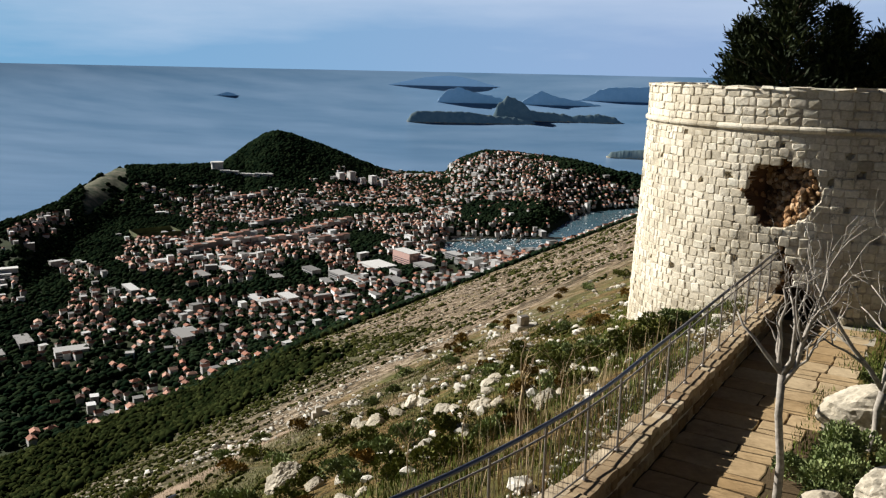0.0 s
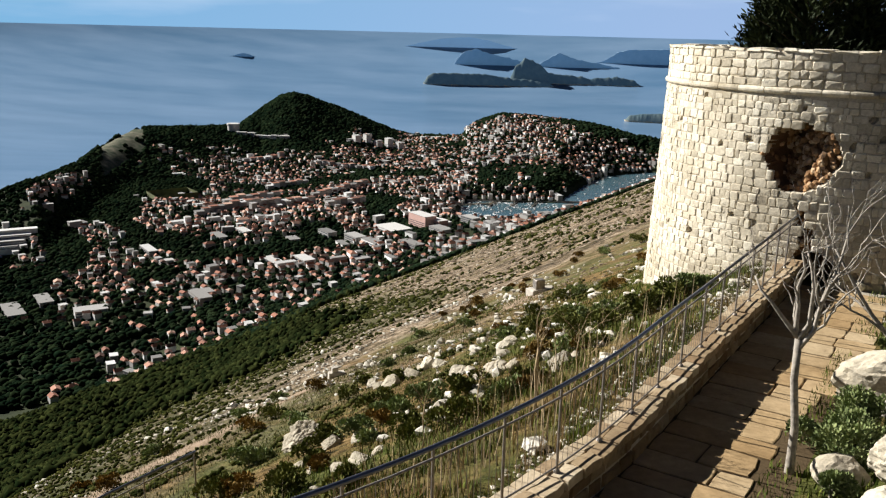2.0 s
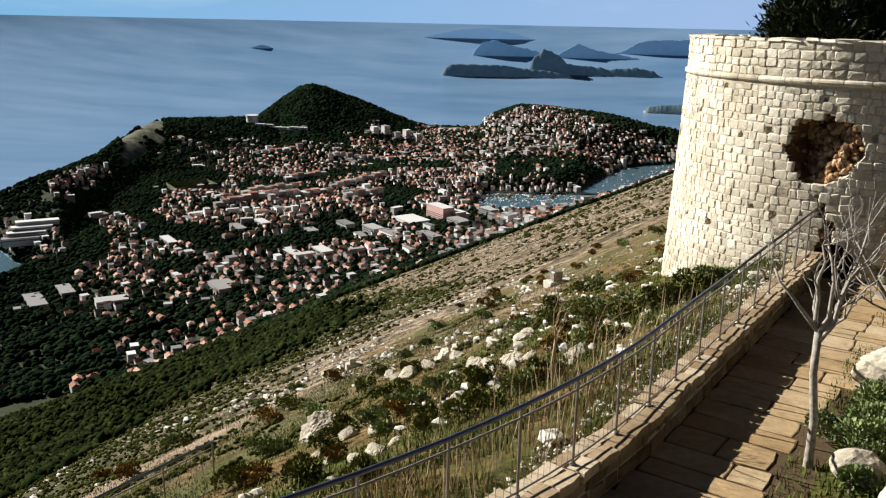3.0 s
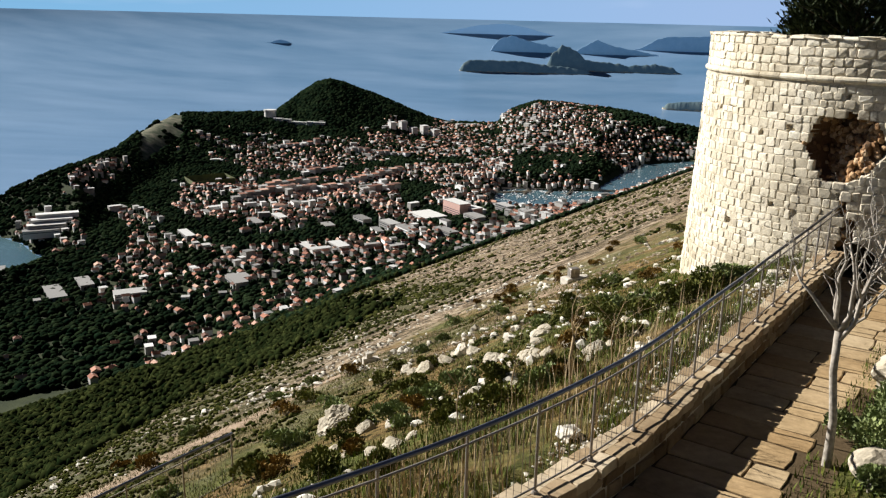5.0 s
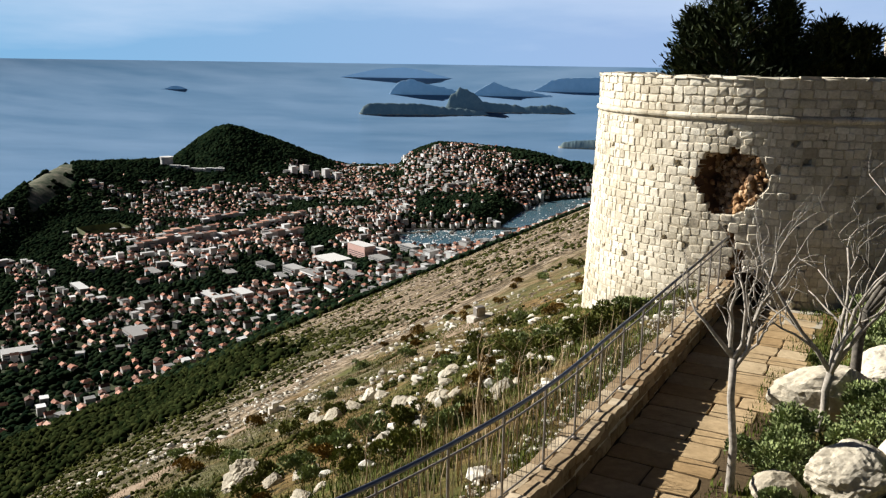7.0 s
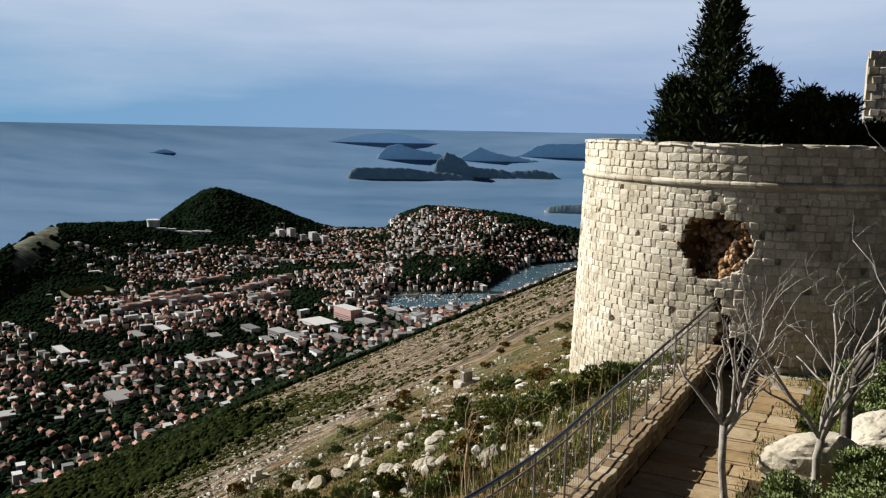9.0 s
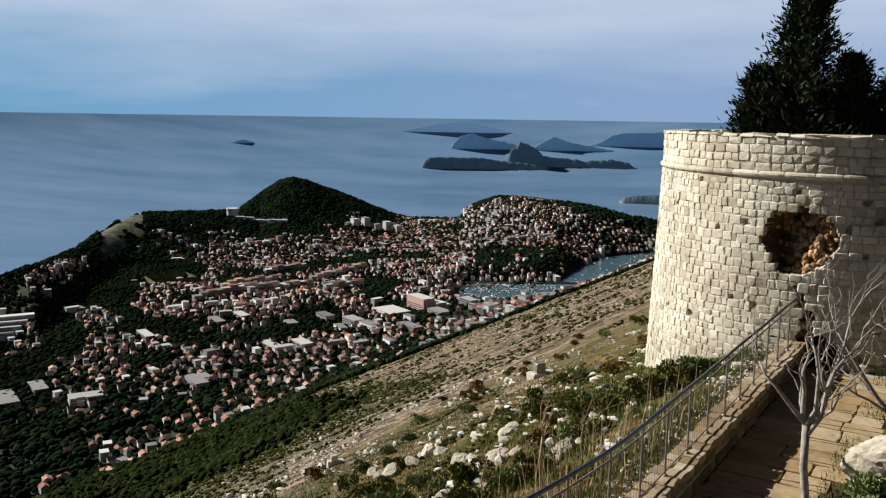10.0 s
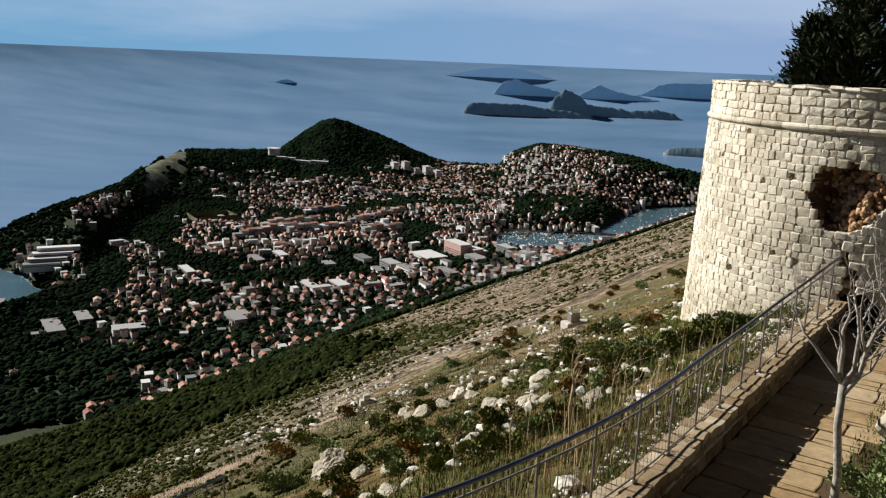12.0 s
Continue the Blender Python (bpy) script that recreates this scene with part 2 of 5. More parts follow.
# skyline of the peninsula: degrees from straight ahead, degrees under the eye's level, distance of the crest
SKYLINE = np.array([(-60, -13, 1100), (-40, -12, 1300), (-28, -9.5, 1850), (-24.7, -8.4, 2200), (-22, -6.65, 2600), (-21.2, -6.25, 2700), (-14.7, -6.25, 2950), (-13.3, -5.2, 3150),
                    (-12.6, -4.7, 3150), (-11.9, -4.25, 3150), (-11.1, -4.05, 3150), (-10.3, -4.2, 3150), (-7.1, -5.45, 3150), (-4.5, -6.5, 3200), (-3.3, -6.8, 3280), (-0.6, -6.8, 3280), (0.1, -6.75, 3230),
                    (0.6, -6.05, 3150), (1.6, -5.5, 3100), (2.6, -5.12, 3100), (4.3, -5.18, 3100), (8, -5.5, 3050), (9.5, -5.75, 3000), (11, -6.15, 2950), (13, -6.5, 2900), (20, -7.0, 2900), (60, -8, 2900)])
# shores of the harbour and of the cove, as ways and distances from the eye
HARBOUR = [(0.0, 1985), (0.6, 2085), (3.7, 2085), (6.8, 2110), (8.2, 2340), (9.7, 2560), (12.6, 2690), (16, 2700), (16, 2250), (12.6, 2300), (10.5, 2100), (8.3, 1900), (6.8, 1860), (2.6, 1790), (0.4, 1815)]
COVE = [(-29.0, 1510), (-29.9, 1555), (-30.6, 1640), (-33, 1790), (-40, 1700), (-45, 1300), (-36, 1350), (-31.9, 1430)]


def shore(x, y, ring):
    """Distance to a closed shoreline, minus inside it."""
    pts = [(r * math.sin(radians(a)), r * math.cos(radians(a))) for a, r in ring]
    best, inside = np.full(np.shape(x), 1e9), np.zeros(np.shape(x), bool)
    for (ax, ay), (bx, by) in zip(pts, pts[1:] + pts[:1]):
        dx, dy = bx - ax, by - ay
        t = np.clip(((x - ax) * dx + (y - ay) * dy) / (dx * dx + dy * dy), 0, 1)
        best = np.minimum(best, np.hypot(x - ax - t * dx, y - ay - t * dy))
        cross = ((ay > y) != (by > y)) & (x < (bx - ax) * (y - ay) / (by - ay + 1e-9) + ax)
        inside ^= cross
    return np.where(inside, -best, best)


def hill_z(x, y):
    q = downhill(x, y)
    s = along(x, y)
    z = np.where(q > 0.3, 0.28 - 0.49 * np.maximum(q - 0.8, 0), -0.06 + 0.34 * step(q, 0.1, 0.3))
    z = z - 24 * step(q - (8 + 0.85 * s), 0, 75) * (1 - 0.75 * step(q, 350, 640)) * step(q, 5, 20)
    far = step(q, 1.5, 30)
    z = z + far * (0.10 * vnoise(x, y, 3, 2.5, 3)) + step(q, 20, 120) * (2.2 * vnoise(q, s * 0.25, 5, 28, 4)) + step(q, 3, 15) * 0.35 * vnoise(q, s * 0.3, 8, 5, 3)
    z = z + 0.03 * vnoise(x, y, 4, 0.6, 2) * step(q, 0.3, 1.5)
    # bank beyond the path
    bank = step(-q, 1.75, 4.5)
    z = np.where(q < 0, -0.06 + bank * (0.55 + 0.12 * np.maximum(-q - 3.0, 0).clip(0, 20) + 0.08 * vnoise(x, y, 9, 0.9, 3)), z)
    return z


def land(x, y):
    """Height of the true ground, z."""
    x, y = np.asarray(x, float), np.asarray(y, float)
    az, r = np.degrees(np.arctan2(x, y)), np.hypot(x, y)
    el, rc = np.interp(az, SKYLINE[:, 0], SKYLINE[:, 1]), np.interp(az, SKYLINE[:, 0], SKYLINE[:, 2])
    top = 405.6 + rc * np.tan(np.radians(el)) - 6
    front = np.where(az < -15, 330.0, np.where(az < -3, 420.0, 620.0))
    ridge = np.where(r < rc, top * np.exp(-((r - rc) / front) ** 2), top - (top + 40) * step(r, rc, rc + 420))
    ridge = ridge + 5 * vnoise(x, y, 21, 90, 3) * step(ridge, 10, 60)
    q = downhill(x, y)
    town = 16 + 55 * np.exp(-np.maximum(q - 640, 0) / 260) + 14 * vnoise(x, y, 11, 420, 3) + 12 * vnoise(x, y, 12, 150, 2)
    town = np.maximum(town, 6 + 0 * town)
    town = town - (town + 40) * step(r, rc, rc + 300)
    k = 14.0
    h = np.maximum(town, ridge) + k * np.log1p(np.exp(-np.abs(town - ridge) / k)) * 0.6
    wet = np.minimum(shore(x, y, HARBOUR), shore(x, y, COVE))
    h = np.where(wet < 0, -8, np.minimum(h, 2.0 + 0.42 * np.maximum(wet, 0)))
    hill = hill_z(x, y) + 400
    k = 9.0
    blend = np.maximum(h, hill) + np.where(r > 200, k * np.log1p(np.exp(-np.abs(h - hill) / k)) * 0.7, 0)
    return np.where((r > 200) & (wet > -30), blend, np.where(r > 200, h, hill)) - 400


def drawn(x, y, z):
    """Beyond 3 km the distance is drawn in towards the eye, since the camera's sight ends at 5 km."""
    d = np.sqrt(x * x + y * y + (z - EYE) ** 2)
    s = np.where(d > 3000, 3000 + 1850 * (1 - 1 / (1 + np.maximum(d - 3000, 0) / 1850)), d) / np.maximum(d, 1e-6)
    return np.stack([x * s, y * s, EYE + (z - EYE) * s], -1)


def sheet(name, az, rings, zfun, mats, attrs=()):
    A, R = np.meshgrid(np.radians(az), rings, indexing="ij")
    x, y = R * np.sin(A), R * np.cos(A)
    z = zfun(x, y)
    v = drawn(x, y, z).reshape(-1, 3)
    n, m = len(az), len(rings)
    i = np.arange(n)[:, None] * m + np.arange(m - 1)[None, :]
    j = ((np.arange(n) + 1) % n)[:, None] * m + np.arange(m - 1)[None, :]
    faces = np.stack([i, i + 1, j + 1, j], -1).reshape(-1, 4)
    me = fast_mesh(name, v, faces, mats, smooth=True)
    for key, fun in attrs:
        me.attributes.new(key, "FLOAT", "POINT").data.foreach_set("value", fun(x, y, z).ravel().astype(np.float32))
    return me


def cliff(x, y, z):
    """Bare pale rock at the seaward end of the ridge."""
    az, r = np.degrees(np.arctan2(x, y)), np.hypot(x, y)
    rc = np.interp(az, SKYLINE[:, 0], SKYLINE[:, 2])
    return step(az, -23.6, -22.9) * (1 - step(az, -20.8, -20.3)) * step(r, rc - 300, rc - 220) * step(vnoise(x, y, 57, 60, 3), -0.5, -0.1)


def shoulder(x, y):
    """Metres past the edge of the near shoulder, where the hill falls off more steeply."""
    return downhill(x, y) - (8 + 0.85 * along(x, y))


def wood_edge(x, y):
    """Metres past the line where scrub and wood take over from the stony slope."""
    s = along(x, y)
    return downhill(x, y) - np.minimum(8 + 0.85 * s, 25 + 0.21 * s) - 0.75 * np.maximum(s - 60, 0)


def wooded(x, y, z):
    """How far the ground is woodland, 0 to 1."""
    q = downhill(x, y)
    foot = step(wood_edge(x, y) + 9 * vnoise(x, y, 31, 25, 3), 0, 30)
    return np.clip(np.maximum(foot, step(q, 560, 660)), 0, 1)


def track(x, y, z):
    """Beaten earth: the track along the slope, and a worn patch above it."""
    q, s = downhill(x, y), along(x, y)
    wob = 0.3 * vnoise(s, 0 * s, 51, 4, 2)
    a = step(1.0 - np.abs(q + wob - 15.2) / 0.95, 0, 0.5) * (1 - step(s, 21.5, 23))
    b = step(1.0 - np.hypot((q - 11.6) / 0.9, (s - 29.6) / 2.2), 0, 0.4)
    c = 0.6 * step(1.0 - np.abs(q + wob - 11.2 - 0.02 * (s - 20)) / 0.22, 0, 0.5) * step(s, 20, 22) * (1 - step(s, 29, 30))
    return np.clip(a + b + c, 0, 1)


def ground_z(x, y):
    return float(land(np.array([x]), np.array([y]))[0])


# ---- ground, sea, islands ----
n = Nodes("hillside", 0.95, spec=0.1)
turned = n.node("ShaderNodeMapping", Rotation=(0, 0, radians(32)))
n.link(n.node("ShaderNodeNewGeometry").outputs["Position"], turned.inputs["Vector"])
long_way = n.node("ShaderNodeMapping", Scale=(1.0, 0.14, 1.0))
n.link(turned.outputs["Vector"], long_way.inputs["Vector"])
bands = n.noise(0.30, 9, 0.66, long_way.outputs["Vector"])
fine = n.noise(3.1, 9, 0.72)
grit = n.noise(1.1, 9, 0.75)
ledge_way = n.node("ShaderNodeMapping", Scale=(1.0, 0.07, 1.0))
n.link(turned.outputs["Vector"], ledge_way.inputs["Vector"])
ledges = n.ramp(n.noise(0.85, 7, 0.6, ledge_way.outputs["Vector"]), ((0.38, (0.28, 0.28, 0.24)), (0.48, (0.85, 0.84, 0.82)), (0.62, (1.15, 1.14, 1.12))))
soil = n.ramp(fine, ((0.36, (0.034, 0.024, 0.009)), (0.5, (0.140, 0.090, 0.032)), (0.64, (0.26, 0.170, 0.075))))
green = n.ramp(n.noise(0.30, 6, 0.65), ((0.41, (0, 0, 0)), (0.57, (1, 1, 1))))
soil = n.blend(green, soil, n.ramp(fine, ((0.3, (0.030, 0.038, 0.008)), (0.7, (0.12, 0.12, 0.032)))))
scree = n.ramp(grit, ((0.41, (0.026, 0.020, 0.011)), (0.49, (0.170, 0.122, 0.078)), (0.60, (0.40, 0.32, 0.235))))
rocky = n.ramp(bands, ((0.36, (0, 0, 0)), (0.47, (1, 1, 1))))
ground = n.blend(n.blend(n.attr("stony"), (0, 0, 0), rocky), soil, scree)
ground = n.blend(n.attr("stony"), ground, n.blend(1.0, ground, ledges, "MULTIPLY"))
olive = n.ramp(fine, ((0.32, (0.016, 0.020, 0.006)), (0.55, (0.060, 0.060, 0.020)), (0.72, (0.19, 0.17, 0.12))))
ground = n.blend(n.blend(1.0, n.attr("scrubby"), n.ramp(n.noise(0.35, 6, 0.7), ((0.30, (0.35, 0.35, 0.35)), (0.55, (1, 1, 1)))), "MULTIPLY"), ground, olive)
ground = n.blend(n.attr("beaten"), ground, n.ramp(fine, ((0.3, (0.22, 0.155, 0.10)), (0.7, (0.36, 0.27, 0.19)))))
wood = n.ramp(n.noise(0.05, 6, 0.7), ((0.3, (0.012, 0.018, 0.008)), (0.7, (0.035, 0.042, 0.016))))
ground = n.blend(n.attr("wooded"), ground, wood)
ground = n.blend(n.attr("cliff"), ground, n.ramp(n.noise(0.035, 6, 0.7), ((0.38, (0.035, 0.05, 0.025)), (0.52, (0.10, 0.10, 0.065)), (0.68, (0.20, 0.18, 0.13)))))
n.colour(ground).bump(grit, 0.9, 0.25)
M_GROUND = n.mat

az = np.concatenate([np.arange(-36, 36, 0.15), np.arange(36, 324, 4.0)])
rings = [0.05, 0.5, 1.0]
while rings[-1] < 3900:
    rings.append(rings[-1] * 1.0215 + 0.02)
ground_ob = thing("ground", sheet("ground", az, np.array(rings), land, M_GROUND,
      (("wooded", wooded), ("beaten", track), ("cliff", cliff), ("scrubby", lambda x, y, z: step(wood_edge(x, y) + 3 * vnoise(x, y, 32, 6, 3), -12, 2) * step(downhill(x, y), 9, 16)), ("stony", lambda x, y, z: step(downhill(x, y), 7, 22)))),
      "steep stony hillside falling to a wooded coastal plain", "ground", kind="structure")

n = Nodes("sea_water", 0.30, spec=0.3)
swell = n.noise(1.0, 6, 0.6, n.where((0.0016, 0.006, 0.01)))
chop = n.noise(0.05, 6, 0.6, n.where((0.5, 1.6, 1)))
n.colour(n.ramp(swell, ((0.3, SEA_DARK), (0.7, SEA_LIGHT)))).bump(chop, 0.12, 2.0)
level = n.node("ShaderNodeCombineXYZ", Z=1.0)
n.link(level.outputs["Vector"], n.bsdf.inputs["Normal"].links[0].from_node.inputs["Normal"])
M_SEA = n.mat
sea_rings = np.concatenate([np.geomspace(900, 90000, 90), [400000]])
thing("sea", sheet("sea", np.arange(0, 360, 1.0), sea_rings, lambda x, y: np.full(x.shape, SEA) - 0 * (x + y), M_SEA),
      "calm blue-grey open sea reaching the hazy horizon", "sea", kind="structure")


n = Nodes("sheltered_water", 0.22, spec=0.4)
ripple = n.noise(0.06, 6, 0.6)
n.colour(n.ramp(n.noise(0.008, 5, 0.6), ((0.3, (0.040, 0.088, 0.110)), (0.7, (0.068, 0.125, 0.150))))).bump(ripple, 0.1, 1.0)
M_BAY = n.mat
for ring in (HARBOUR, COVE):
    pts = [(r * math.sin(radians(a)), r * math.cos(radians(a)), SEA + 0.4) for a, r in ring]
    thing("bay_water", mesh_of("bay_water", pts, [tuple(range(len(pts)))[::-1]], M_BAY), "dark teal sheltered water of the bay", "water", kind="structure")


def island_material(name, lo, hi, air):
    """Far land, with the air's haze put into its base colour and glow."""
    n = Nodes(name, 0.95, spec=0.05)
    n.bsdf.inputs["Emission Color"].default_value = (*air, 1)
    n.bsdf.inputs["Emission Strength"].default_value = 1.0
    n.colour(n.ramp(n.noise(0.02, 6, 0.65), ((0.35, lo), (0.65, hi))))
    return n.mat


def island(az_el, base, dist, depth, mat, label, rough=1.0):
    """A far island: its skyline (degrees across, degrees under eye level), its shore and its distance."""
    pts = np.array(az_el, float)
    us = np.linspace(pts[0, 0], pts[-1, 0], 120)
    el = np.interp(us, pts[:, 0], pts[:, 1])
    low = np.degrees(np.arctan2(-405.6, dist)) if base is None else base
    hs = np.maximum(dist * (np.tan(np.radians(el)) - np.tan(np.radians(low))), 3)
    hs = hs + rough * 0.07 * hs.max() * vnoise(us * 40, us * 0, 41, 10, 4)
    hs[0] = hs[-1] = 0
    vs = np.linspace(-1, 1, 25)
    U, V = np.meshgrid(us, vs, indexing="ij")
    wide = 0.35 + 0.65 * np.sqrt(np.clip(hs / hs.max(), 0.0, 1))[:, None]
    H = hs[:, None] * np.clip(1 - np.abs(V) ** 1.8, 0, 1) * (1 + 0.15 * vnoise(U * 30, V * 4, 43, 3, 4) * np.clip(np.abs(V) * 3, 0, 1)) - 4 * (np.abs(V) > 0.97)
    R = dist + depth * V * wide
    x, y = R * np.sin(np.radians(U)), R * np.cos(np.radians(U))
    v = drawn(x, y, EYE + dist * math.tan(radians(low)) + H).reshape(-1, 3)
    i = (np.arange(len(us) - 1)[:, None] * 25 + np.arange(24)[None, :])
    faces = np.stack([i, i + 1, i + 26, i + 25], -1).reshape(-1, 4)
    ob = thing("island", fast_mesh("island", v, faces, mat, smooth=True), label, "island", "islands off the coast")
    if dist < 8000:
        # pale rocks at the waterline, broken here and there
        a = np.where(vnoise(us * 50, us * 0, 44, 6, 3) > -0.1, 1.0, 0.15) * (5 + 4 * vnoise(us * 90, us * 0, 45, 4, 2))
        r = dist - depth * wide[:, 0] - 2
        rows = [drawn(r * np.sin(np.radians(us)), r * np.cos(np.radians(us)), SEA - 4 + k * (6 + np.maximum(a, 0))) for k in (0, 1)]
        sv = np.stack(rows, 1).reshape(-1, 3)
        j = np.arange(len(us) - 1)[:, None] * 2
        child("shore_rocks", fast_mesh("shore_rocks", sv, j + np.array([[0, 2, 3, 1]]), M_ROCK), ob, "pale rocky shore")
    return ob


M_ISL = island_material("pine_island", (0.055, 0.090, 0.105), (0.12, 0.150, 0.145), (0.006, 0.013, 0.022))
M_ISL2 = island_material("haze_tinted_island", (0.26, 0.37, 0.50), (0.33, 0.44, 0.56), (0.014, 0.034, 0.060))
M_ISL3 = island_material("faint_haze_island", (0.24, 0.34, 0.47), (0.26, 0.36, 0.49), (0.045, 0.085, 0.135))
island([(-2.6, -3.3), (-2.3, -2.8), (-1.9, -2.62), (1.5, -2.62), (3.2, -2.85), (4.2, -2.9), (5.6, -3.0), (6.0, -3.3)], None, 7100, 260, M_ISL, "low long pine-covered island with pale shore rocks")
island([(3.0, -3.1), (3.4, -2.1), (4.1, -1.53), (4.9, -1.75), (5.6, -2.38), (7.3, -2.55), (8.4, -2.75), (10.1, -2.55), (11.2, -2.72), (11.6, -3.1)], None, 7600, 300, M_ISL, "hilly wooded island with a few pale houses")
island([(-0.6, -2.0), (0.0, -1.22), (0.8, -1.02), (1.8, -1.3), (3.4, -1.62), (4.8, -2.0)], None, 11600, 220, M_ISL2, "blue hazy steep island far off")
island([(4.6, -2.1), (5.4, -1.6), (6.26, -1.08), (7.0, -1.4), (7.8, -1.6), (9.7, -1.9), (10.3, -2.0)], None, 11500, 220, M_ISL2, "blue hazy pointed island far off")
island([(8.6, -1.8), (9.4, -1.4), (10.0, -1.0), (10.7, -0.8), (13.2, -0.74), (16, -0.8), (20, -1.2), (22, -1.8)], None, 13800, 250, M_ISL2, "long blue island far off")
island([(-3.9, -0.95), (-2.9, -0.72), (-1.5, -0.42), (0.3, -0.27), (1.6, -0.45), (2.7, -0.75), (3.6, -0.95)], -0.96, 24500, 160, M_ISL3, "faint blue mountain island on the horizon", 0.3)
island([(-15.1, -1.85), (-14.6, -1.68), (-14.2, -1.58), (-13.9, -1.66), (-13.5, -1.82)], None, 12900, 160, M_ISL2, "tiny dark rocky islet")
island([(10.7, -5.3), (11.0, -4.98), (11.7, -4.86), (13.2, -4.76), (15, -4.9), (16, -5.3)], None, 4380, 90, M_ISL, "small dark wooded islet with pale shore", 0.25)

# ---- round tower ----
TX, TY, T_TOP, T_BOT = 10.8, 24.1, 5.36, -2.6
CORNICE = 4.44
FACE = math.atan2(-TX, -TY)            # from the tower's axis towards the eye


def tower_radius(z):
    return 5.0 if z > CORNICE else 5.0 + 0.035 * (CORNICE - z)


def tower_point(a, z, r):
    """a: radians round from the side that faces the eye, positive to the right of the picture."""
    b = FACE - a
    return (TX + r * math.sin(b), TY + r * math.cos(b), z)


def tower_core():
    verts, faces = [], []
    zs = np.linspace(T_BOT, T_TOP - 0.06, 170)
    aa = np.concatenate([np.linspace(-1.6, 1.0, 330), np.linspace(1.03, 2 * math.pi - 1.63, 60)])
    for z in zs:
        for a in aa:
            verts.append(tower_point(a, z, tower_radius(z) - 0.011 - cavity(a, z)))
    n = len(aa)
    for i in range(len(zs) - 1):
        for k in range(n):
            faces.append((i * n + k, i * n + (k + 1) % n, (i + 1) * n + (k + 1) % n, (i + 1) * n + k))
    faces.append(tuple(range((len(zs) - 1) * n, len(zs) * n)))
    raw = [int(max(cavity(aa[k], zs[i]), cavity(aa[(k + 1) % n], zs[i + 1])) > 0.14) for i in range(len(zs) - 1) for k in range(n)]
    return verts, faces, raw + [0]


HOLE_A, HOLE_Z = HOLE
pit_rng = random.Random(77)
PITS = [(pit_rng.uniform(-1.3, 0.5), pit_rng.triangular(-0.6, 4.2, 3.6), pit_rng.uniform(0.035, 0.085)) for i in range(75)] + [(-0.748, 4.18, 0.07), (-0.748, 4.06, 0.07), (-0.377, 1.25, 0.10)]


def cavity(a, z):
    """Depth of the breach in the wall and of the low doorway under it."""
    u, v = (a - HOLE_A) * 5.0, z - HOLE_Z
    ang = math.atan2(v, u)
    edge = 0.84 + 0.05 * math.sin(3 * ang + 0.6) + 0.03 * math.sin(8 * ang + 2.0)
    d = math.hypot(u, v * 1.04)
    deep = (0.14 + 0.62 * (1 - min(1, max(0, (u + 0.3 - 0.35 * v) / 1.1 + 0.3)))) * 1.5 * float(step(edge - d, -0.05, 0.10)) if d < edge else 0.0
    for pa, pz, pr in PITS:
        if abs(z - pz) < pr and ((a - pa) * 5) ** 2 + (z - pz) ** 2 < pr * pr:
            deep = max(deep, 0.13)
    u2 = (a - DOOR_A) * 5.1
    top = 0.45 + 0.30 * math.cos(min(1, abs(u2) / 0.48) * 1.5)
    if abs(u2) < 0.48 and z < top:
        deep = max(deep, 1.2)
    if abs(u2 + 0.28 + 0.10 * math.sin(z * 5)) < 0.16 and 0.5 < z < 1.8:
        deep = max(deep, 0.22)
    return deep


v, f, raw = tower_core()
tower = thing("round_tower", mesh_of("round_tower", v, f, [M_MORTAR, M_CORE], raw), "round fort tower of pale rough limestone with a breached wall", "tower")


def block(w, h, seed, depth=0.16, proud=0.03, inset=0.16):
    """A rough squared stone, its face towards +y of its own frame (x along the course, z up)."""
    g = random.Random(seed)
    e = inset * min(w, h)
    rings = []
    for y, k in ((-depth, 0.0), (-0.025, 0.0), (proud * g.uniform(0.5, 1.2), e)):
        ring = []
        for sx, sz in ((-1, -1), (1, -1), (1, 1), (-1, 1)):
            j = 0.15 * min(w, h)
            ring.append((sx * (w / 2 - k) + g.uniform(-j, j) * (0.9 if k else 0.35), y + (g.uniform(-0.014, 0.014) if k else 0), sz * (h / 2 - k) + g.uniform(-j, j) * (0.9 if k else 0.35)))
        rings.append(ring)
    verts = [p for r in rings for p in r]
    faces = [(8, 9, 10, 11)]
    for r in (0, 4):
        for k in range(4):
            faces.append((r + k, r + (k + 1) % 4, r + 4 + (k + 1) % 4, r + 4 + k))
    return verts, faces


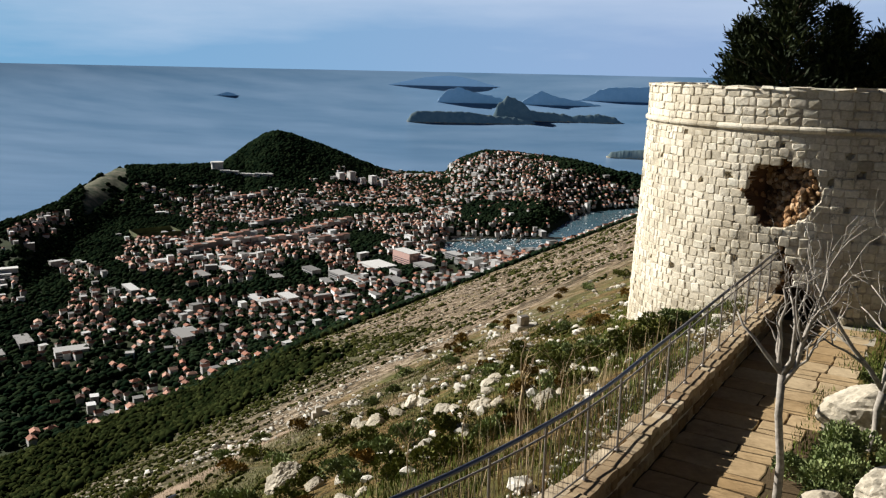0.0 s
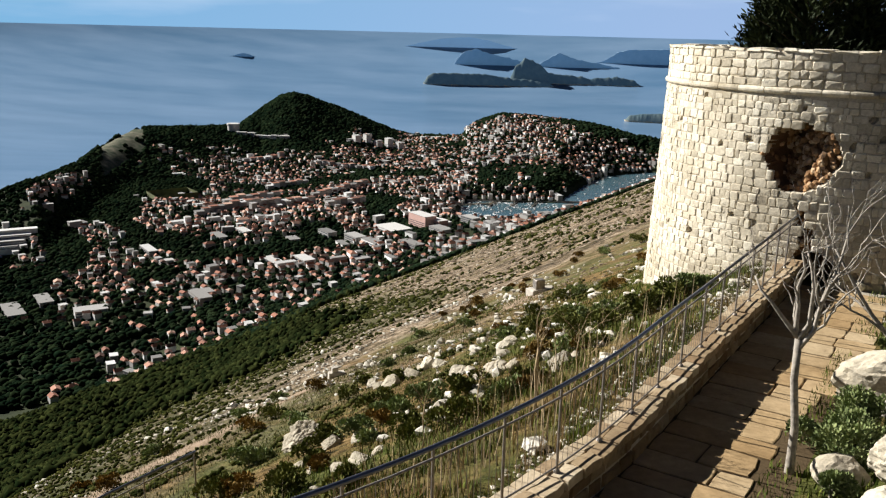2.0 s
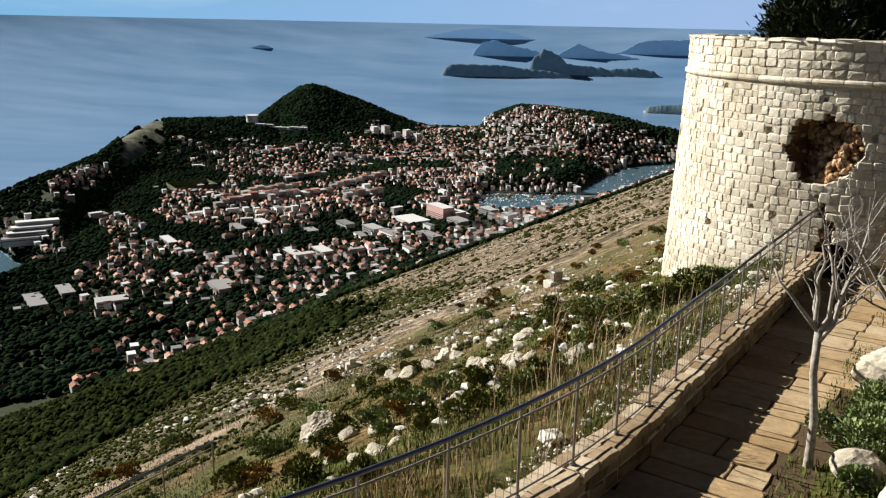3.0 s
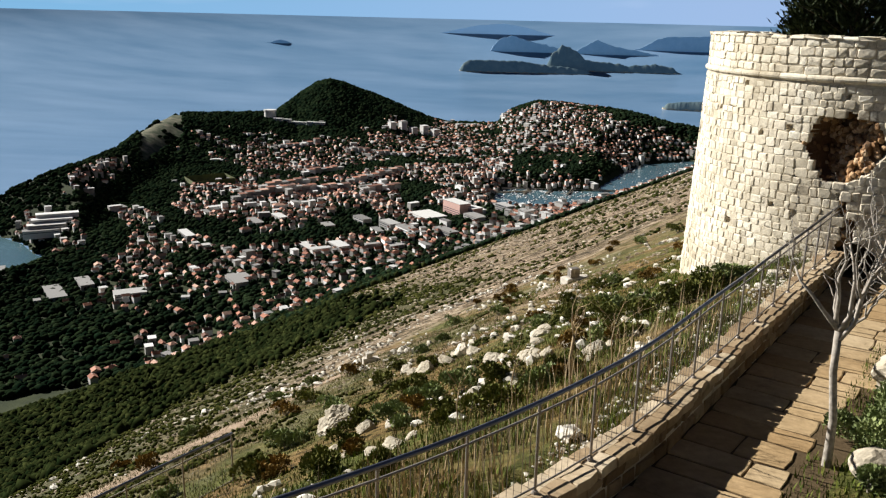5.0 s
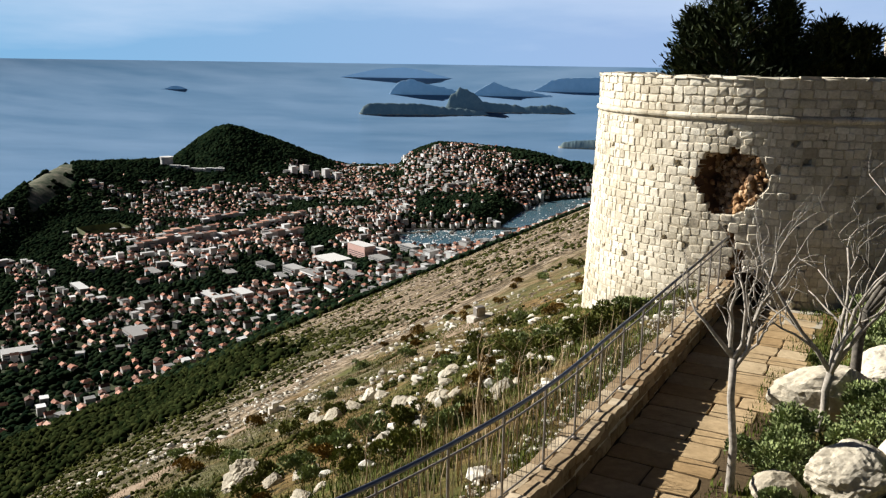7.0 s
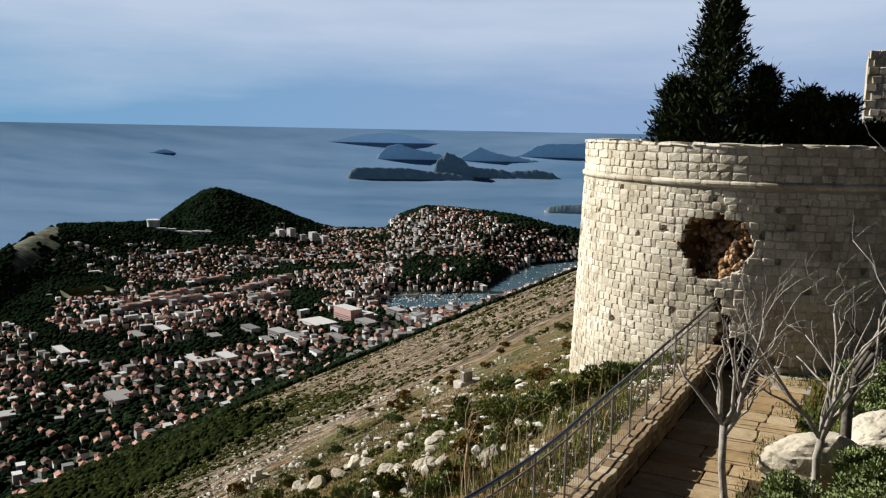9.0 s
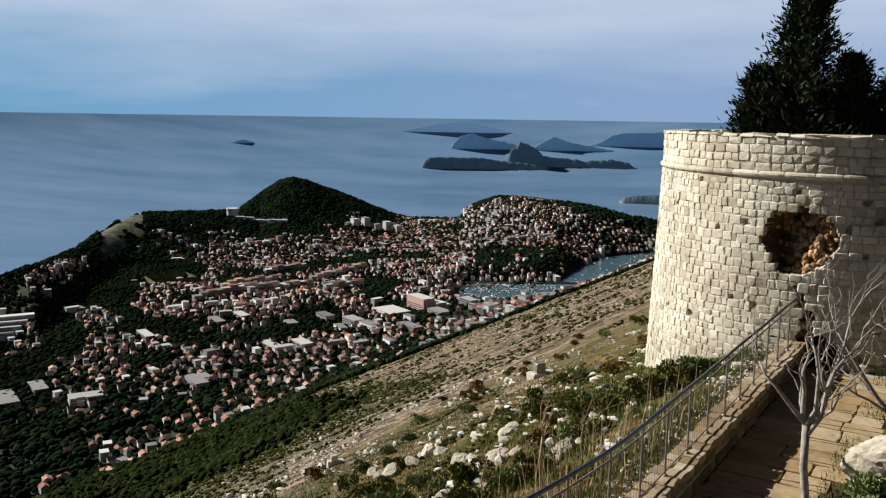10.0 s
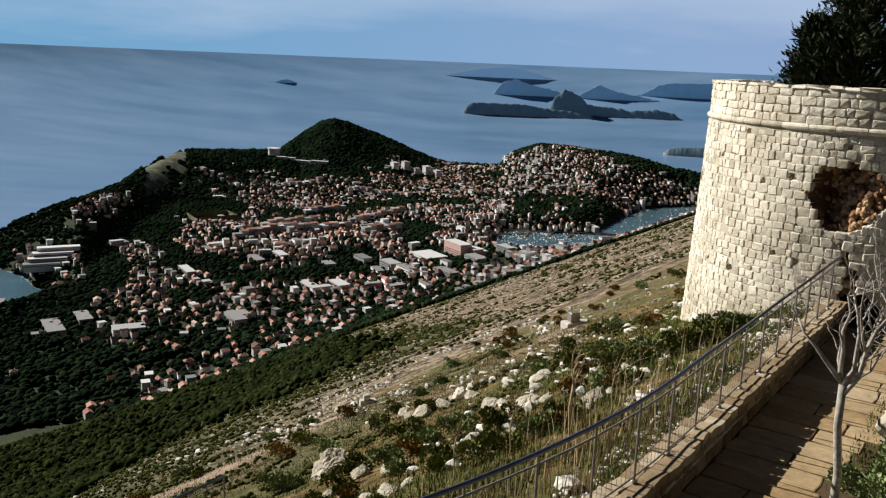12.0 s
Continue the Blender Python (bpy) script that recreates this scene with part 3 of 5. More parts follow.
def rubble_face(w, h, seed, depth=0.16, proud=0.02):
    """A roughly dressed wall stone with knocked-off corners; x along the course, y out of the wall, z up."""
    g = random.Random(seed)
    rim = []
    c = 0.24 * min(w, h)
    for sx, sz, first in ((-1, -1, 0), (1, -1, 1), (1, 1, 0), (-1, 1, 1)):
        one = [(sx * (w / 2 - g.uniform(0.2, 1.0) * c), sz * h / 2), (sx * w / 2, sz * (h / 2 - g.uniform(0.2, 1.0) * c))]
        rim += one[::-1] if first == 0 else one
    j = 0.05 * min(w, h)
    rim = [(x + g.uniform(-j, j), z + g.uniform(-j, j)) for x, z in rim]
    v = [(x, -depth, z) for x, z in rim] + [(x, -0.016, z) for x, z in rim]
    k = 0.84
    v += [(x * k + g.uniform(-j, j), proud * g.uniform(0.45, 1.15), z * k + g.uniform(-j, j)) for x, z in rim]
    v.append((g.uniform(-0.2, 0.2) * w, proud * g.uniform(0.9, 1.5), g.uniform(-0.2, 0.2) * h))
    f = [(i + n, i + (n + 1) % 8, i + 8 + (n + 1) % 8, i + 8 + n) for i in (0, 8) for n in range(8)]
    return v, f + [(16 + n, 16 + (n + 1) % 8, 24) for n in range(8)]


def tower_frame(a, z, r):
    b = FACE - a
    n = Vector((math.sin(b), math.cos(b), 0))
    x = Vector((0, 0, 1)).cross(n) * -1
    p = Vector(tower_point(a, z, r))
    return Matrix(((x.x, n.x, 0, p.x), (x.y, n.y, 0, p.y), (0, 0, 1, p.z), (0, 0, 0, 1)))


def place(verts, m):
    return [m @ Vector(v) for v in verts]


rng = random.Random(5)
loose, z, seed = [], T_BOT, 0
single = 0
while z < T_TOP - 0.02:
    drum = z > CORNICE
    h = rng.uniform(0.19, 0.26) if drum else rng.uniform(0.15, 0.24)
    if not drum and z + h > CORNICE - 0.07:
        h = CORNICE - 0.07 - z if CORNICE - 0.07 - z > 0.08 else 0
        if h == 0:
            z = CORNICE + 0.08
            continue
    if drum and z + h > T_TOP - 0.1:
        h = T_TOP - z
    a, phase = -1.75, rng.uniform(0, 0.1)
    a += phase
    while a < 0.95:
        w = rng.uniform(0.16, 0.42) if drum else rng.choice((rng.uniform(0.12, 0.22), rng.uniform(0.17, 0.28), rng.uniform(0.22, 0.36)))
        r = tower_radius(z + h / 2)
        am, zm = a + w / 2 / r, z + h / 2
        seed += 1
        a += w / r
        gap = cavity(am, zm)
        if gap > 0.02 or (not drum and rng.random() < 0.006) or (abs(am + 0.748) < 0.012 + w / 2 / r and 3.95 < zm < 4.4 and w < 0.3):
            continue
        hh = h * (rng.uniform(0.93, 1.03) if drum else rng.uniform(0.90, 1.08))
        v, f = rubble_face(w - 0.006, hh - 0.005, seed, 0.16, 0.018 if drum else 0.010)
        m = tower_frame(am, zm + rng.uniform(-0.02, 0.02), r + rng.uniform(-0.016, 0.008)) @ pose(0, 0, 0, rng.uniform(-1.5, 1.5), rng.uniform(-5, 5), rng.uniform(-2, 2))
        if single < 300 and -0.95 < am < 0.20 and zm > 2.9:
            single += 1
            child("stone", mesh_of("stone", v, f, M_STONE), tower, at=m)
        else:
            loose.append((place(v, m), f))
    z += h
v, f = joined(loose)
tagged(child("stonework", mesh_of("stonework", v, f, M_STONES), tower, "rough pale limestone courses"), kind="stuff")

# half-round string course
a = -1.75
while a < 0.9:
    w = rng.uniform(0.5, 0.72)
    segs = []
    nn = 5
    for i in range(nn + 1):
        aa = a + (w - 0.02) / 5.0 * i / nn
        ring = []
        for k in range(7):
            t = math.pi * (k / 6 - 0.5)
            rr = 0.085 * (1 - 0.12 * (i in (0, nn)))
            ring.append(tower_point(aa, CORNICE + rr * math.sin(t), 4.98 + 1.15 * rr * math.cos(t)))
        segs.append(ring)
    v = [p for r in segs for p in r]
    f = [(i * 7 + k, i * 7 + k + 1, i * 7 + k + 8, i * 7 + k + 7) for i in range(nn) for k in range(6)]
    f += [tuple(range(7)), tuple(range(nn * 7, nn * 7 + 7))[::-1]]
    child("cornice_stone", mesh_of("cornice_stone", v, f, M_STONE), tower)
    a += w / 5.0
# cap stones on the parapet's edge
a = -2.2
while a < 1.3:
    w = rng.uniform(0.3, 0.6)
    v, f = block(w - 0.015, 0.5, int(a * 900) + 7000, 0.05, 0.03, 0.06)
    child("cap_stone", mesh_of("cap_stone", v, f, M_STONE), tower, at=tower_frame(a, T_TOP + 0.012 + rng.uniform(-0.008, 0.012), 4.78) @ pose(0, 0, 0, 90, 0, 0) @ pose(0, 0, 0, 0, 0, 0))
    a += w / 5.0


def lump(seed, sx, sy, sz, sub=2, rough=0.28, flat=0.0, lean=None, crag=1.0):
    """An angular stone: a ball cut by planes, then weathered."""
    cut = random.Random(seed)
    planes = [(Vector((cut.gauss(0, 1), cut.gauss(0, 1), cut.gauss(0, 0.8))).normalized(), cut.uniform(0.52, 0.9)) for i in range(11)]
    if lean:
        planes += [(Vector(w).normalized(), cut.uniform(0.40, 0.58)) for w in lean]
    bm = bmesh.new()
    bmesh.ops.create_icosphere(bm, subdivisions=sub, radius=1)
    o = Vector((seed * 3.17, seed * 1.71, seed * 0.93))
    for v in bm.verts:
        d = 1 + rough * noise.noise(v.co * 1.1 + o) + rough * 0.7 * noise.noise(v.co * 2.7 + o) + (rough * 0.35 * noise.noise(v.co * 6.5 + o) if sub > 2 else 0)
        c = v.co * (1 + (d - 1) * 0.45)
        for way, far in planes:
            over = c.dot(way) - far
            if over > 0:
                c = c - way * over * (0.45 + 0.4 * crag)
        if sub > 3:
            pit = abs(noise.noise(v.co * 3.4 + o))
            c = c * (1 - crag * 0.10 * max(0, 0.22 - pit) / 0.22 + crag * 0.06 * noise.noise(v.co * 5 + o) + 0.022 * noise.noise(v.co * 11 + o) + 0.014 * noise.noise(v.co * 27 + o))
        if flat:
            c.z = max(c.z, -flat)
        v.co = Vector((c.x * sx, c.y * sy, c.z * sz))
    return bm


# broken core of the wall inside the breach
count = 0
for i in range(420):
    a, z = HOLE_A + rng.uniform(-0.19, 0.19), HOLE_Z + rng.uniform(-0.9, 0.9)
    if i > 385:
        a, z = DOOR_A - 0.055 + rng.uniform(-0.05, 0.05), rng.uniform(0.75, 1.95)
    dep = cavity(a, z)
    if dep < 0.12:
        continue
    s = rng.uniform(0.06, 0.13)
    low = max(0, HOLE_Z - 0.1 - z)
    bm = lump(i + 50, s * rng.uniform(0.8, 1.3), s, s * rng.uniform(0.6, 1.0), 1, 0.3)
    child("rubble_stone", from_bm("rubble_stone", bm, M_FILL), tower, at=Matrix.Translation(tower_point(a, z, tower_radius(z) - dep + 0.03 + rng.uniform(0, 0.07))) @ pose(0, 0, 0, rng.uniform(0, 180), rng.uniform(0, 180), 0))

# ---- path, wall and railing ----
WALL_TOP = 0.55


def on_path(s, q, z=0.0, curved=True):
    """World place from metres along the wall and metres downhill of it."""
    q = q + float(bend(s)) * curved
    return (SX * s + NX * (q + NQ), SY * s + NY * (q + NQ), z)


def path_frame(s, q, z=0.0, curved=True):
    """x along the wall, y downhill, z up."""
    p = on_path(s, q, z, curved)
    swing = math.atan(float(bend(s + 0.2) - bend(s - 0.2)) / 0.4) if curved else 0.0
    return Matrix(((SX, NX, 0, p[0]), (SY, NY, 0, p[1]), (0, 0, 1, p[2]), (0, 0, 0, 1))) @ Matrix.Rotation(swing, 4, "Z")


def box(s0, s1, q0, q1, z0, z1):
    """A long block that follows the wall's bend."""
    cuts = [s0 + (s1 - s0) * k / 40 for k in range(41)]
    v = [on_path(s, q, z) for s in cuts for q, z in ((q0, z0), (q1, z0), (q1, z1), (q0, z1))]
    f = [(4 * i + k, 4 * i + (k + 1) % 4, 4 * i + 4 + (k + 1) % 4, 4 * i + 4 + k) for i in range(40) for k in range(4)]
    return v, [tuple(reversed(one)) for one in f] + [(0, 1, 2, 3), (163, 162, 161, 160)]


S0, S1 = 1.5, 21.0
v, f = box(S0, S1, -0.17, 0.24, -0.4, WALL_TOP - 0.07)
parapet = thing("low_wall", mesh_of("low_wall", v, f, M_MORTAR), "low rubble stone wall along the path, under the railing", "wall", kind="structure")
v, f = box(-2, 24.5, -2.5, -0.1, -0.3, -0.022)
path = thing("path", mesh_of("path", v, f, M_SOIL), "footpath of uneven sandy stone slabs with worn joints", "path", kind="structure")
RAIL_Z = 1.64
rail = thing("railing", None, "steel railing with a blue-grey handrail on the low wall", "railing", at=path_frame(0, 0, 0, False))


def railing(parent, s0, s1, base, top, first, gap, curved=True):
    """Handrail, second rail, posts and thin balusters in the parent's frame (x along)."""
    n = 34

    def off(s):
        return float(bend(s)) * curved
    cuts = [s0 + (s1 - s0) * i / n for i in range(n + 1)]
    v, f = tube([(s, off(s), top + 0.005 * math.sin(s * 1.7)) for s in cuts], [0.027] * (n + 1), 10)
    child("handrail", mesh_of("handrail", v, f, M_RAIL, smooth=True), parent, "round blue-grey steel handrail")
    for z, r, name in ((top - 0.13, 0.014, "upper_rail"), (base + 0.09, 0.012, "lower_rail")):
        v, f = tube([(s, off(s), z - 0.004 * math.cos(s * 2.3)) for s in cuts], [r] * (n + 1), 6)
        child(name, mesh_of(name, v, f, M_STEEL, smooth=True), parent)
    v, f = tube([(0, 0, base - 0.12), (0, 0, top - 0.02)], [0.017, 0.017], 8)
    post_me = mesh_of("post", v, f, M_STEEL, smooth=False)
    v, f = tube([(0, 0, base + 0.09), (0, 0, top - 0.13)], [0.003, 0.003], 4)
    bar_me = mesh_of("baluster", v, f, M_STEEL)
    bm = bmesh.new()
    bmesh.ops.create_cone(bm, cap_ends=True, segments=10, radius1=0.045, radius2=0.03, depth=0.03)
    plate_me = from_bm("base_plate", bm, M_STEEL)
    s = first
    while s < s1:
        if s > s0:
            child("base_plate", plate_me, parent, at=pose(s, off(s), base + 0.035))
            child("post", post_me, parent, at=pose(s, off(s), 0, 0, random.uniform(-0.6, 0.6), random.uniform(0, 40)))
        for k in range(1, 9):
            b = s + gap * k / 9
            if s0 < b < s1:
                child("baluster", bar_me, parent, at=pose(b, off(b), 0, 0, random.uniform(-0.8, 0.8), 0))
        s += gap


railing(rail, 3.2, 20.9, WALL_TOP - 0.02, RAIL_Z, 9.49 - 6 * 1.053, 1.053)
rail2 = thing("railing", None, "steel railing on the slope below the path wall", "railing", at=path_frame(0, 8.7, 0, False))
railing(rail2, 0.5, 10.2, -3.72, -2.58, 10.16 - 8 * 1.2, 1.2, False)

def flag(w, d, seed, thick=0.06, rough=0.014):
    """An irregular flat flag, worn round at its rim; x along, y across, top at z = 0."""
    g = random.Random(seed)
    rim = []
    for sx, sy in ((-1, -1), (0, -1), (1, -1), (1, 0), (1, 1), (0, 1), (-1, 1), (-1, 0)):
        k = 0.96 if sx and sy else 1.0
        rim.append((sx * w / 2 * k + g.uniform(-rough, rough), sy * d / 2 * k + g.uniform(-rough, rough)))
    rise = [g.uniform(-0.003, 0.003) for p in rim]
    v = [(x, y, -thick) for x, y in rim] + [(x, y, -0.007) for x, y in rim] + [(x * 0.965, y * 0.975, r) for (x, y), r in zip(rim, rise)] + [(0, 0, 0.002)]
    f = [(i + k, i + (k + 1) % 8, i + 8 + (k + 1) % 8, i + 8 + k) for i in (0, 8) for k in range(8)]
    return v, f + [(16 + k, 16 + (k + 1) % 8, 24) for k in range(8)]


# coping and inner face of the low wall, its face darkened for shade
s, i = S0, 0
while s < S1 - 0.2:
    w = random.uniform(0.26, 0.50)
    i += 1
    for q, d in ((-0.10, 0.24), (0.135, 0.22)):
        v, f = flag(w - 0.012, d + random.uniform(-0.02, 0.03), 300 + 2 * i + (q > 0), 0.13, 0.018)
        m = path_frame(s + w / 2, q + random.uniform(-0.015, 0.015), WALL_TOP - 0.005 + random.uniform(-0.015, 0.01)) @ pose(0, 0, 0, random.uniform(-2, 2), random.uniform(-2, 2), random.uniform(-4, 4))
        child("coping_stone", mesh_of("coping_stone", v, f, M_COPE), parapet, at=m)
    s += w
for z, h in ((0.10, 0.22), (0.32, 0.2)):
    s = S0
    while s < S1 - 0.2:
        w = random.uniform(0.25, 0.55)
        i += 1
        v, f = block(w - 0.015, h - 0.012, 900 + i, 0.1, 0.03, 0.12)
        child("face_stone", mesh_of("face_stone", v, f, M_FACE_SHADED), parapet, at=path_frame(s + w / 2, -0.17, z) @ pose(0, 0, 0, 0, 0, 180))
        s += w

# slabs: uneven flags in rough rows, flush with the earth in their joints
s, i = 1.0, 0
while s < 20.6:
    length = random.uniform(0.42, 0.72)
    q, edge = float(bend(s)) - 0.19, -1.72 - 0.45 * float(step(s, 11.5, 15.5)) + random.uniform(-0.16, 0.12)
    while q > edge + 0.12:
        wide = min(random.uniform(0.6, 1.7), q - edge)
        if q - wide - edge < 0.35:
            wide = q - edge
        i += 1
        v, f = flag(length - 0.030, wide - 0.014, 2000 + i)
        m = path_frame(s + length / 2 + random.uniform(-0.01, 0.01), q - wide / 2, random.uniform(-0.004, 0.003), False) @ pose(0, 0, 0, random.uniform(-0.3, 0.3), random.uniform(-0.3, 0.3), random.uniform(-1.0, 1.0))
        child("slab", mesh_of("slab", v, f, M_SLAB), path, at=m)
        q -= wide
    s += length

# pale forecourt before the tower, with its low stone edge
v, f = box(18.9, 26, -12, -0.1, -0.3, -0.052)
court = thing("forecourt", mesh_of("forecourt", v, f, M_MORTAR), "small forecourt of pale grey slabs before the tower", "pavement", kind="structure")
for k, s in enumerate(np.arange(18.95, 23, 0.82)):
    for j, q in enumerate(np.arange(-0.75, -9, -1.25)):
        if math.hypot(*(Vector(on_path(s + 0.4, q)[:2]) - Vector((TX, TY)))) < 5.3 or (s < 20.0 and q > -0.9):
            continue
        v, f = block(0.80, 1.22, 5000 + k * 20 + j, 0.06, 0.010, 0.03)
        child("slab", mesh_of("slab", v, f, M_PALE), court, at=path_frame(s + 0.41, q, -0.022 + random.uniform(-0.006, 0.006)) @ pose(0, 0, 0, 90, 0, 180))
edge = thing("stone_edging", None, "low edging of pale rough stones at the tower's foot", "edging", kind="structure")
for k in range(22):
    t = k / 21
    x, y = 9.35 + 4.6 * t, 19.15 + 0.25 * math.sin(t * 3) - 0.5 * t
    bm = lump(k + 700, 0.15 + 0.03 * (k % 3), 0.13, 0.14, 2, 0.25)
    child("edging_stone", from_bm("edging_stone", bm, M_ROCK), edge, at=pose(x, y, 0.08, 0, 0, 40 * k))

# ---- the town, its woods and the harbour ----
def house_material(name, stops, island, rough=0.85):
    n = Nodes(name, rough, spec=0.2)
    c = n.ramp(n.random(island), stops)
    n.colour(n.blend(1.0, c, n.ramp(n.noise(0.6, 4), ((0.3, (0.82, 0.8, 0.78)), (0.7, (1.05, 1.05, 1.05)))), "MULTIPLY"))
    return n.mat


WALLS = ((0.0, (0.20, 0.19, 0.18)), (0.45, (0.38, 0.365, 0.345)), (0.75, (0.64, 0.63, 0.61)), (1.0, (0.87, 0.88, 0.88)))
ROOFS = ((0.0, (0.10, 0.055, 0.042)), (0.35, (0.22, 0.095, 0.062)), (0.7, (0.38, 0.165, 0.105)), (1.0, (0.52, 0.34, 0.26)))
M_WALL, M_WALLS = house_material("house_wall", WALLS, False), house_material("house_walls", WALLS, True)
M_ROOF, M_ROOFS = house_material("tile_roof", ROOFS, False), house_material("tile_roofs", ROOFS, True)
FLATS = ((0.0, (0.16, 0.155, 0.15)), (0.5, (0.30, 0.29, 0.28)), (1.0, (0.66, 0.66, 0.65)))
M_FLAT, M_FLATS = house_material("flat_roof", FLATS, False), house_material("flat_roofs", FLATS, True)
M_WHITE = house_material("white_render", ((0.0, (0.55, 0.54, 0.52)), (1.0, (0.66, 0.65, 0.63))), False)
M_PINK = house_material("pink_render", ((0.0, (0.55, 0.33, 0.28)), (1.0, (0.6, 0.4, 0.35))), False)


def polar(az, r):
    return r * np.sin(np.radians(az)), r * np.cos(np.radians(az))


def house_shape(w, d, h, roof, hip, over=0.5):
    """Walls, then roof, as triangles."""
    a, b = w / 2, d / 2
    wall = [(-a, -b, -8), (a, -b, -8), (a, b, -8), (-a, b, -8), (-a, -b, h), (a, -b, h), (a, b, h), (-a, b, h), (-a, 0, h + (0 if hip else roof)), (a, 0, h + (0 if hip else roof))]
    wf = [(0, 1, 5), (0, 5, 4), (1, 2, 6), (1, 6, 5), (2, 3, 7), (2, 7, 6), (3, 0, 4), (3, 4, 7), (7, 4, 8), (5, 6, 9)]
    a, b = a + over, b + over
    ridge = max(a - b, 0.5) if hip else a
    if roof <= 0.3:
        top = [(-a, -b, h), (a, -b, h), (a, b, h), (-a, b, h), (-a, -b, h + 0.5), (a, -b, h + 0.5), (a, b, h + 0.5), (-a, b, h + 0.5), (0, 0, h + 0.55), (0, 0, h + 0.55)]
        tf = [(0, 1, 5), (0, 5, 4), (1, 2, 6), (1, 6, 5), (2, 3, 7), (2, 7, 6), (3, 0, 4), (3, 4, 7), (4, 5, 6), (4, 6, 7)]
    else:
        e = h - 0.15
        top = [(-a, -b, e), (a, -b, e), (a, b, e), (-a, b, e), (-ridge, 0, h + roof), (ridge, 0, h + roof), (0, 0, e), (0, 0, e), (0, 0, e), (0, 0, e)]
        tf = [(0, 1, 5), (0, 5, 4), (1, 2, 5), (2, 3, 4), (2, 4, 5), (3, 0, 4), (3, 2, 1), (3, 1, 0), (3, 2, 1), (3, 1, 0)]
    return np.array(wall, float), np.array(wf), np.array(top, float), np.array(tf)


def density(x, y):
    """How built-up the land is, and 0 on water, in woods and on the hill."""
    az, r = np.degrees(np.arctan2(x, y)), np.hypot(x, y)
    z = land(x, y)
    rc = np.interp(az, SKYLINE[:, 0], SKYLINE[:, 2])
    d = 0.64 + 1.05 * vnoise(x, y, 61, 130, 4)
    d = d * step(downhill(x, y) + 40 * vnoise(x, y, 62, 120, 2), 650, 695)
    d = d * (1 - step(r, rc - 40, rc + 20) * 0.9) * (z > SEA + 3.5)
    wob = 60 * vnoise(x, y, 63, 150, 2)
    aw = az + 3.2 * vnoise(x, y, 67, 260, 4)
    # woods under the peak and along the ridge
    d = np.where((aw < -8.5) & (r > 2640 + wob), d * 0.02, d)
    d = np.where((aw < -4.8) & (r > 2930 + wob), d * 0.02, d)
    d = np.where((aw < -16.5) & (r > 2540 + 2 * wob), d * 0.03, d)
    # wooded ravine from the ridge down to the cove, and the park above the cove
    d = np.where((aw < -20.8) & (aw > -25.5) & (r > 1640 - 70 * (az + 22) + wob), d * 0.03, d)
    d = np.where((aw <= -24) & (aw > -27.6) & (r > 1380 + wob) & (r < 1960), 0, d)
    # a sprinkling of villas on the seaward slope
    d = np.where((aw < -25.5) & (r > 1760), np.maximum(d, 0.55 + 0.5 * vnoise(x, y, 65, 90, 2)) * (r < rc - 60) * (z > SEA + 8), d)
    # dark park by the shore, with a few halls
    d = np.where((aw < -25.3) & (r < 1480), d * 0.16, d)
    d = np.where((aw < -19) & (r < 1400), d * 0.62, d)
    d = np.where((aw < -12) & (r < 1250), d * 0.72, d)
    # wooded hollows among the houses
    for a, b, w, h in ((-5.6, 1900, 1.5, 170), (-11.2, 1955, 2.6, 45), (-6.0, 2330, 2.2, 60), (-15.0, 1430, 5.0, 45), (-20.5, 1330, 1.8, 60), (-18.8, 2190, 2.2, 110), (-2.5, 2350, 1.2, 70)):
        d = np.where(((az - a + 0.02 * wob) / w) ** 2 + ((r - b + wob) / h) ** 2 < 1, d * 0.03, d)
    d = np.where((az > -4.6) & (az < 0.0) & (r > 1500) & (r < 1720), 0, d)
    d = np.where((az > 1.2) & (az < 8.5) & (r > 2150) & (r < 2420), d * 0.18, d)
    # the crowded headland, with pines left along its crest
    d = np.where((az > 0.4) & (az < 6.5) & (r > 2480), np.maximum(d, 0.72) * (z > SEA + 5), d)
    d = np.where((az >= 6.5) & (r > 2480), np.maximum(d, 0.45) * (z > SEA + 5), d)
    d = np.where((aw > 7) & (r > 2800), d * 0.15, d)
    d = np.where((az > 1.0) & (r > rc - 130) & (vnoise(x, y, 66, 80, 2) > -0.35), d * 0.08, d)
    return np.clip(d, 0, 1)


g = np.random.default_rng(12)
az = g.uniform(-33, 15, 90000)
r = np.sqrt(g.uniform(820 ** 2, 3330 ** 2, 90000))
x, y = polar(az, r)
keep = g.random(90000) < density(x, y) ** 1.8
x, y, r, az = x[keep], y[keep], r[keep], az[keep]
# leave room round each house
cell, chosen = {}, []
for i in range(len(x)):
    gap = 14.5
    cx, cy = int(x[i] // gap), int(y[i] // gap)
    if all((x[i] - x[j]) ** 2 + (y[i] - y[j]) ** 2 > gap * gap for dx in (-1, 0, 1) for dy in (-1, 0, 1) for j in cell.get((cx + dx, cy + dy), ())):
        cell.setdefault((cx, cy), []).append(i)
        chosen.append(i)
chosen = sorted(chosen, key=lambda i: r[i])[:4600]
hx, hy, hr = x[chosen], y[chosen], r[chosen]
hz = land(hx, hy)
turn = np.radians(32) + 0.5 * vnoise(hx, hy, 71, 300, 2) + g.choice([0, math.pi / 2], len(hx)) + g.normal(0, 0.12, len(hx))
PATTERNS = []
